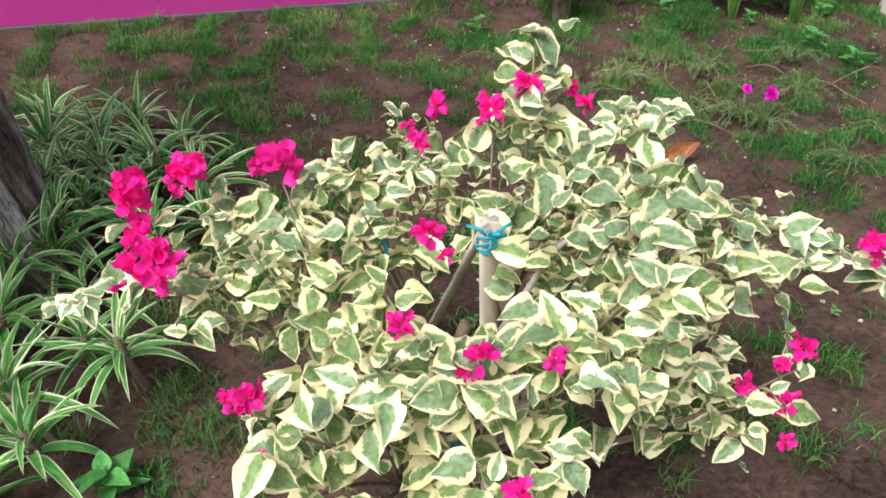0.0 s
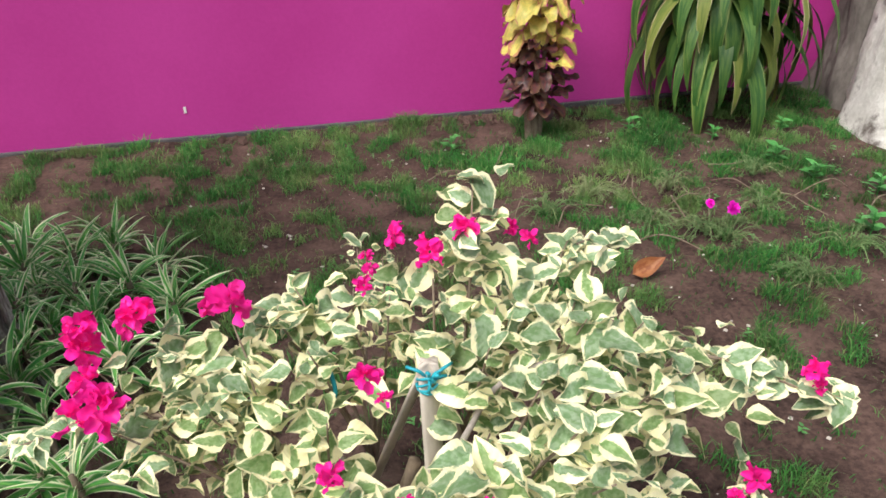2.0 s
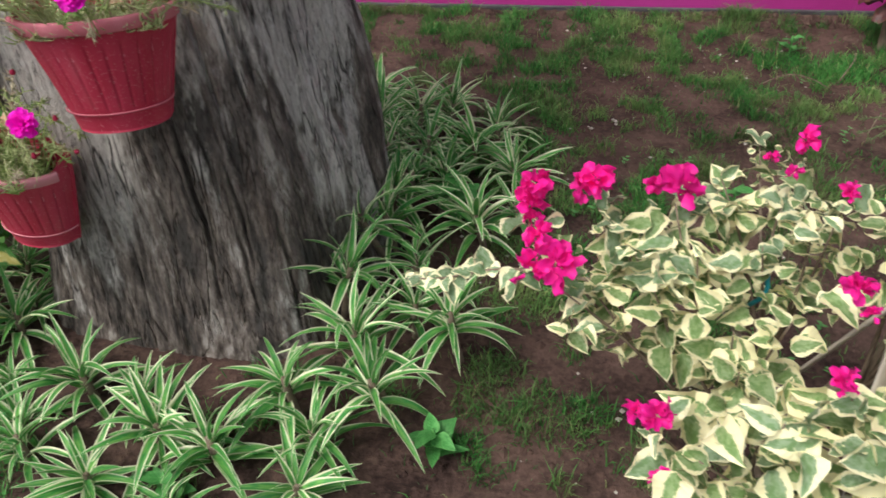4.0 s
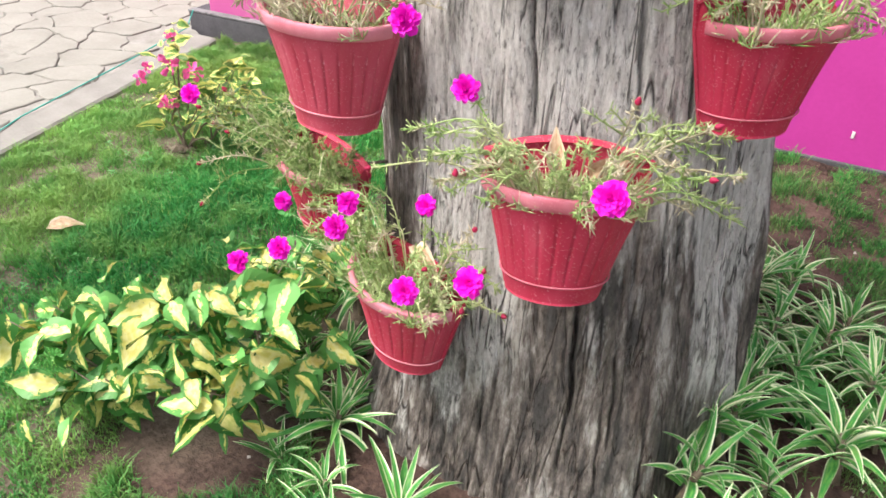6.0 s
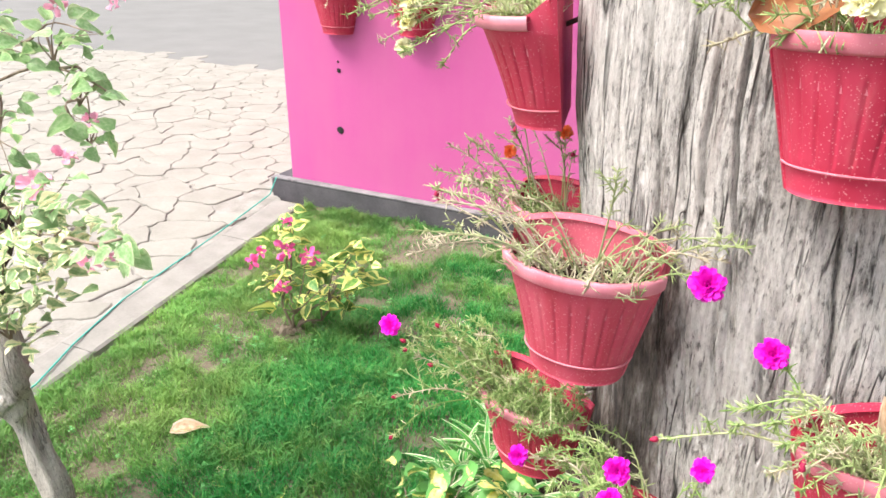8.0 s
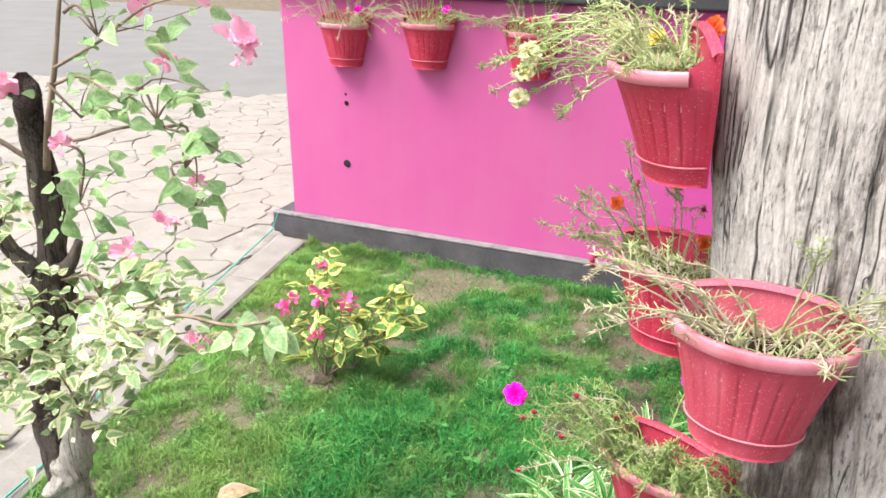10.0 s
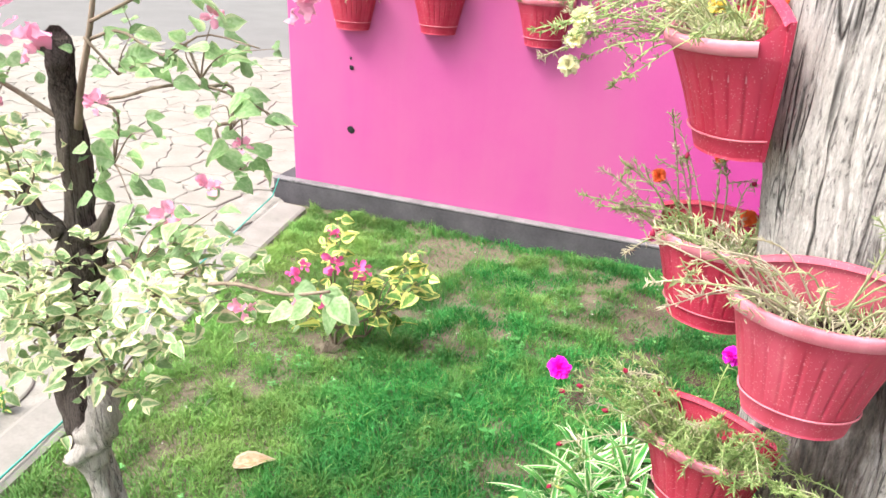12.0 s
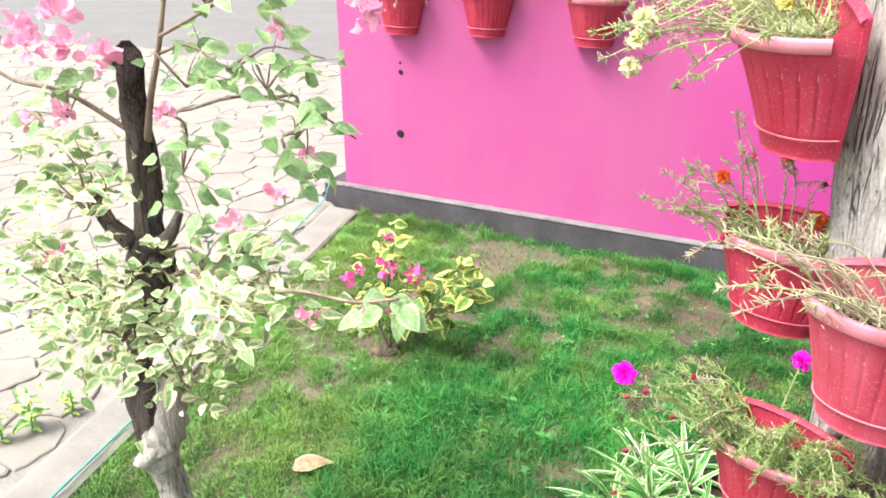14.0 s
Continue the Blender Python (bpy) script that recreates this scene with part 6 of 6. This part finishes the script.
for k in range(2600):
    x, y = rng.uniform(-0.6, 3.6), rng.uniform(0.1, 3.3)
    clods.put(*clod(Vector((x, y, ground_z(x, y))), rng.choice((0.004, 0.006, 0.008, 0.011, 0.016)), rng))
# earth washed up against the foot of the wall
for k in range(700):
    x = rng.uniform(0.5, 3.6)
    y = WALL_Y - 0.055 - abs(rng.gauss(0, 0.05))
    clods.put(*clod(Vector((x, y, ground_z(x, y) + 0.004)), rng.choice((0.008, 0.012, 0.016, 0.022, 0.03)) * (0.6 + 0.5 * max(0, noise2(x, y, 3.0, 81) + 0.4)), rng))
tagged(new("soil_crumbs", clods.mesh("soil_crumbs", M_SOIL, False)), "loose crumbs of red-brown soil", "soil", kind="stuff")


# ---- grass ----
def grass(name, count, spot, mat, seed, tall, label):
    """Single blades, bent over, where spot(x, y) is above a random number."""
    rng = np.random.default_rng(seed)
    verts, faces = [], []
    n = 0
    x0, x1, y0, y1 = spot[0]
    tries = 0
    while n < count and tries < count * 12:
        tries += 1
        x, y = rng.uniform(x0, x1), rng.uniform(y0, y1)
        chance, hgt = spot[1](x, y)
        if rng.random() > chance:
            continue
        h = tall * hgt * rng.uniform(0.5, 1.25)
        a, b = rng.uniform(0, 6.2832), rng.uniform(0, 6.2832)
        w = rng.uniform(0.0008, 0.002)
        lean = rng.uniform(0.15, 1.25) * h
        z = ground_z(x, y) - 0.004
        cx, cy, lx, ly = math.cos(a) * w, math.sin(a) * w, math.cos(b) * lean, math.sin(b) * lean
        o = len(verts)
        verts += [(x - cx, y - cy, z), (x + cx, y + cy, z), (x + cx * 0.8 + lx * 0.35, y + cy * 0.8 + ly * 0.35, z + h * 0.62), (x - cx * 0.8 + lx * 0.35, y - cy * 0.8 + ly * 0.35, z + h * 0.62), (x + lx, y + ly, z + h * 0.8)]
        faces += [(o, o + 1, o + 2, o + 3), (o + 3, o + 2, o + 4)]
        n += 1
    return tagged(new(name, finish(name, verts, faces, mat, False)), label, "grass", kind="stuff")


BARE = ((-1.81, 3.09, 0.18), (-1.56, 3.10, 0.20), (-1.09, 3.0, 0.22), (-1.16, 2.34, 0.10), (-0.98, 2.14, 0.12), (-2.17, 1.75, 0.09), (-1.58, 2.28, 0.10), (-1.75, 2.89, 0.12), (-1.33, 2.43, 0.10), (-0.8, 2.75, 0.2), (-1.86, 2.06, 0.13))


def on_lawn(x, y):
    if x < kerb_x(y) + 0.01 or (x - TRUNK.x - 0.08) ** 2 + (y - TRUNK.y) ** 2 < 0.46 + 0.12 * noise2(x, y, 4.0, 71) or (x + 0.78) ** 2 + (y - 0.95) ** 2 < 0.045:
        return 0, 1
    bare = 0.55 * noise2(x, y, 3.2, 7) + 0.45 * noise2(x, y, 9.0, 9)
    for bx, by, r in BARE:
        bare += 0.5 * math.exp(-((x - bx) ** 2 + (y - by) ** 2) / (r * r))
    edge = min(1.0, max(0.0, (-0.25 - x) / 0.3))
    lush = max(0.0, 1 - ((x + 1.35) / 0.55) ** 2 - ((y - 1.75) / 0.75) ** 2)
    thick = 0.14 if bare > 0.46 else 0.34 if bare > 0.34 else 0.62 if bare > 0.14 else 1.0
    return edge * thick, (0.75 + 0.35 * noise2(x, y, 2.2, 2) + 0.95 * max(-0.45, noise2(x, y, 10.0, 4)) + 0.45 * lush) * (0.6 if bare > 0.3 else 1.0)


def in_tufts(x, y):
    if (x - TRUNK.x - 0.08) ** 2 + (y - TRUNK.y) ** 2 < 0.3:
        return 0, 1
    if y > WALL_Y - 0.05:
        return 0, 1
    c = 0.7 * noise2(x, y, 3.4, 21) + 1.2 * noise2(x, y, 9.0, 23) + 0.10 + 0.1 * (y - 1.5) - 0.18 * max(0, x - 2.2) * max(0, 1.9 - y) + 0.3 * math.exp(-((x - 0.68) ** 2 + (y - 0.88) ** 2) / 0.03)
    fray = noise2(x, y, 34.0, 25)
    return min(1.0, max(0.035, (c - 0.12 + 0.22 * fray) / 0.34)), max(0.35, 0.62 + 0.9 * max(0, c) + 0.35 * fray)


grass("lawn_grass", 190000, ((-2.75, -0.2, 0.35, 3.34), on_lawn), M_GRASS, 1, 0.05, "lush green lawn with thin bare patches")
grass("grass_tufts", 90000, ((-0.1, 4.4, 0.1, 3.36), in_tufts), M_GRASSDIM, 2, 0.042, "scattered tufts of dim green grass on bare soil")
grass("lawn_grass", 9000, ((-2.75, 4.4, -1.6, 0.4), lambda x, y: (0 if x < kerb_x(y) + 0.01 else 0.8, 0.9)), M_GRASSDIM, 3, 0.05, "thin green grass nearer the garden path")


def lawn_clover():
    """Tiny broad-leaved seedlings low in the lawn and on the bare soil."""
    rng = random.Random(91)
    h = Heap()
    for k in range(420):
        x, y = (rng.uniform(-2.3, -0.5), rng.uniform(0.9, 3.25)) if k < 260 else (rng.uniform(0.7, 3.5), rng.uniform(0.9, 3.2))
        if noise2(x, y, 2.4, 61) < 0.0 or x < kerb_x(y) + 0.05 or (x - TRUNK.x) ** 2 + (y - TRUNK.y) ** 2 < 0.4:
            continue
        size, turn = rng.uniform(0.35, 0.8), rng.uniform(0, 6.3)
        for n in range(rng.choice((4, 5, 6))):
            a = turn + n * 2.1
            p = Vector((x, y, ground_z(x, y) + 0.014 + 0.006 * n * size))
            v, f, uv = blade(0.024 * size, 0.014 * size, "ovate", 0.2, 0.5, 0, 3, 0.05, n)
            h.put(v, f, uv, place(p, (math.cos(a), math.sin(a), 0.4), (0, 0, 1)))
    tagged(new("seedlings", h.mesh("seedlings", leaf_mat("seedling_leaf", (0.08, 0.30, 0.075), (0.13, 0.38, 0.11), (0.2, 0.42, 0.15), 0.9, 0.3, joined=True))), "tiny broad-leaved seedlings among the grass", "seedlings", kind="stuff")


lawn_clover()


# ---- string along the kerb ----
pts = [(kerb_x(y) - off, y, 0.029) for y, off in ((-3.0, 0.03), (0.9, 0.03), (1.36, 0.03), (1.6, 0.10), (1.95, 0.165), (2.65, 0.19))] + [(-2.87, WALL_Y - 0.12, 0.04), (-2.86, WALL_Y - 0.062, 0.13)]
v, f = tube([Vector(p) for p in pts], [0.0035] * 8, 5)
tagged(new("string", finish("string", v, f, M_STRING)), "green string stretched along the kerb", "string")


# ---- flagstones ----
def flagstones():
    """Irregular stones on a jittered honeycomb; the nearest are pieces of their own."""
    s = 0.145
    w, hgt = math.sqrt(3) * s, 1.5 * s
    joined = Heap()
    count = 0

    def corner(x, y):
        return x + 0.13 * noise2(x, y, 4.1, 31) + 0.09 * noise2(x, y, 13.0, 33), y + 0.13 * noise2(x, y, 4.1, 37) + 0.09 * noise2(x, y, 13.0, 39)

    for j in range(-22, 33):
        for i in range(-30, 11):
            cx, cy = -3.6 + (i + 0.5 * (j % 2)) * w, 1.6 + j * hgt
            out = [corner(cx + s * math.cos(radians(60 * k + 30)), cy + s * math.sin(radians(60 * k + 30))) for k in range(6)]
            if sum(p[0] - (kerb_x(p[1]) - 0.19) for p in out) / 6 > -0.03 or max(p[1] for p in out) > 6.75 + 0.9 * noise2(cx, cy, 0.9, 51) + 0.5 * noise2(cx, cy, 3.0, 53) or min(p[0] for p in out) < -8.9 or min(p[1] for p in out) < -3.3:
                continue
            if max(p[0] for p in out) > -2.92 and max(p[1] for p in out) > 3.33:
                continue
            out = [(min(px, kerb_x(py) - 0.192), py) for px, py in out]
            mx, my = sum(p[0] for p in out) / 6, sum(p[1] for p in out) / 6
            ring = []
            for k in range(6):
                a, b = out[k], out[(k + 1) % 6]
                ring += [(a[0] + (b[0] - a[0]) * u, a[1] + (b[1] - a[1]) * u) for u in (0.1, 0.36, 0.63, 0.9)]
            ring = [(px + 0.03 * noise2(px, py, 15, 41), py + 0.03 * noise2(px, py, 15, 43)) for px, py in ring]
            q = []
            for px, py in ring:
                d = math.hypot(px - mx, py - my)
                g = max(0.0, 1 - (0.002 + 0.015 * max(0, noise2(px, py, 4.5, 3)) + 0.005 * noise2(px, py, 60, 5)) / d)
                q.append((mx + (px - mx) * g, my + (py - my) * g))
            z = 0.016 + 0.006 * noise2(mx, my, 3.0, 2)
            n = len(q)
            verts = [(x, y, -0.004) for x, y in q] + [(x, y, z) for x, y in q] + [(mx + (x - mx) * 0.96, my + (y - my) * 0.96, z + 0.004) for x, y in q]
            faces = [(k, (k + 1) % n, n + (k + 1) % n, n + k) for k in range(n)] + [(n + k, n + (k + 1) % n, 2 * n + (k + 1) % n, 2 * n + k) for k in range(n)] + [tuple(2 * n + k for k in range(n))]
            if count < 300 and mx > -5.2 and 0.2 < my < 4.6:
                part("flagstone", finish("flagstone", verts, faces, M_PAVER, False), pavement)
                count += 1
            else:
                joined.put([Vector(p) for p in verts], faces)
    part("flagstones", joined.mesh("flagstones", M_PAVER, False), pavement, kind="stuff")


flagstones()
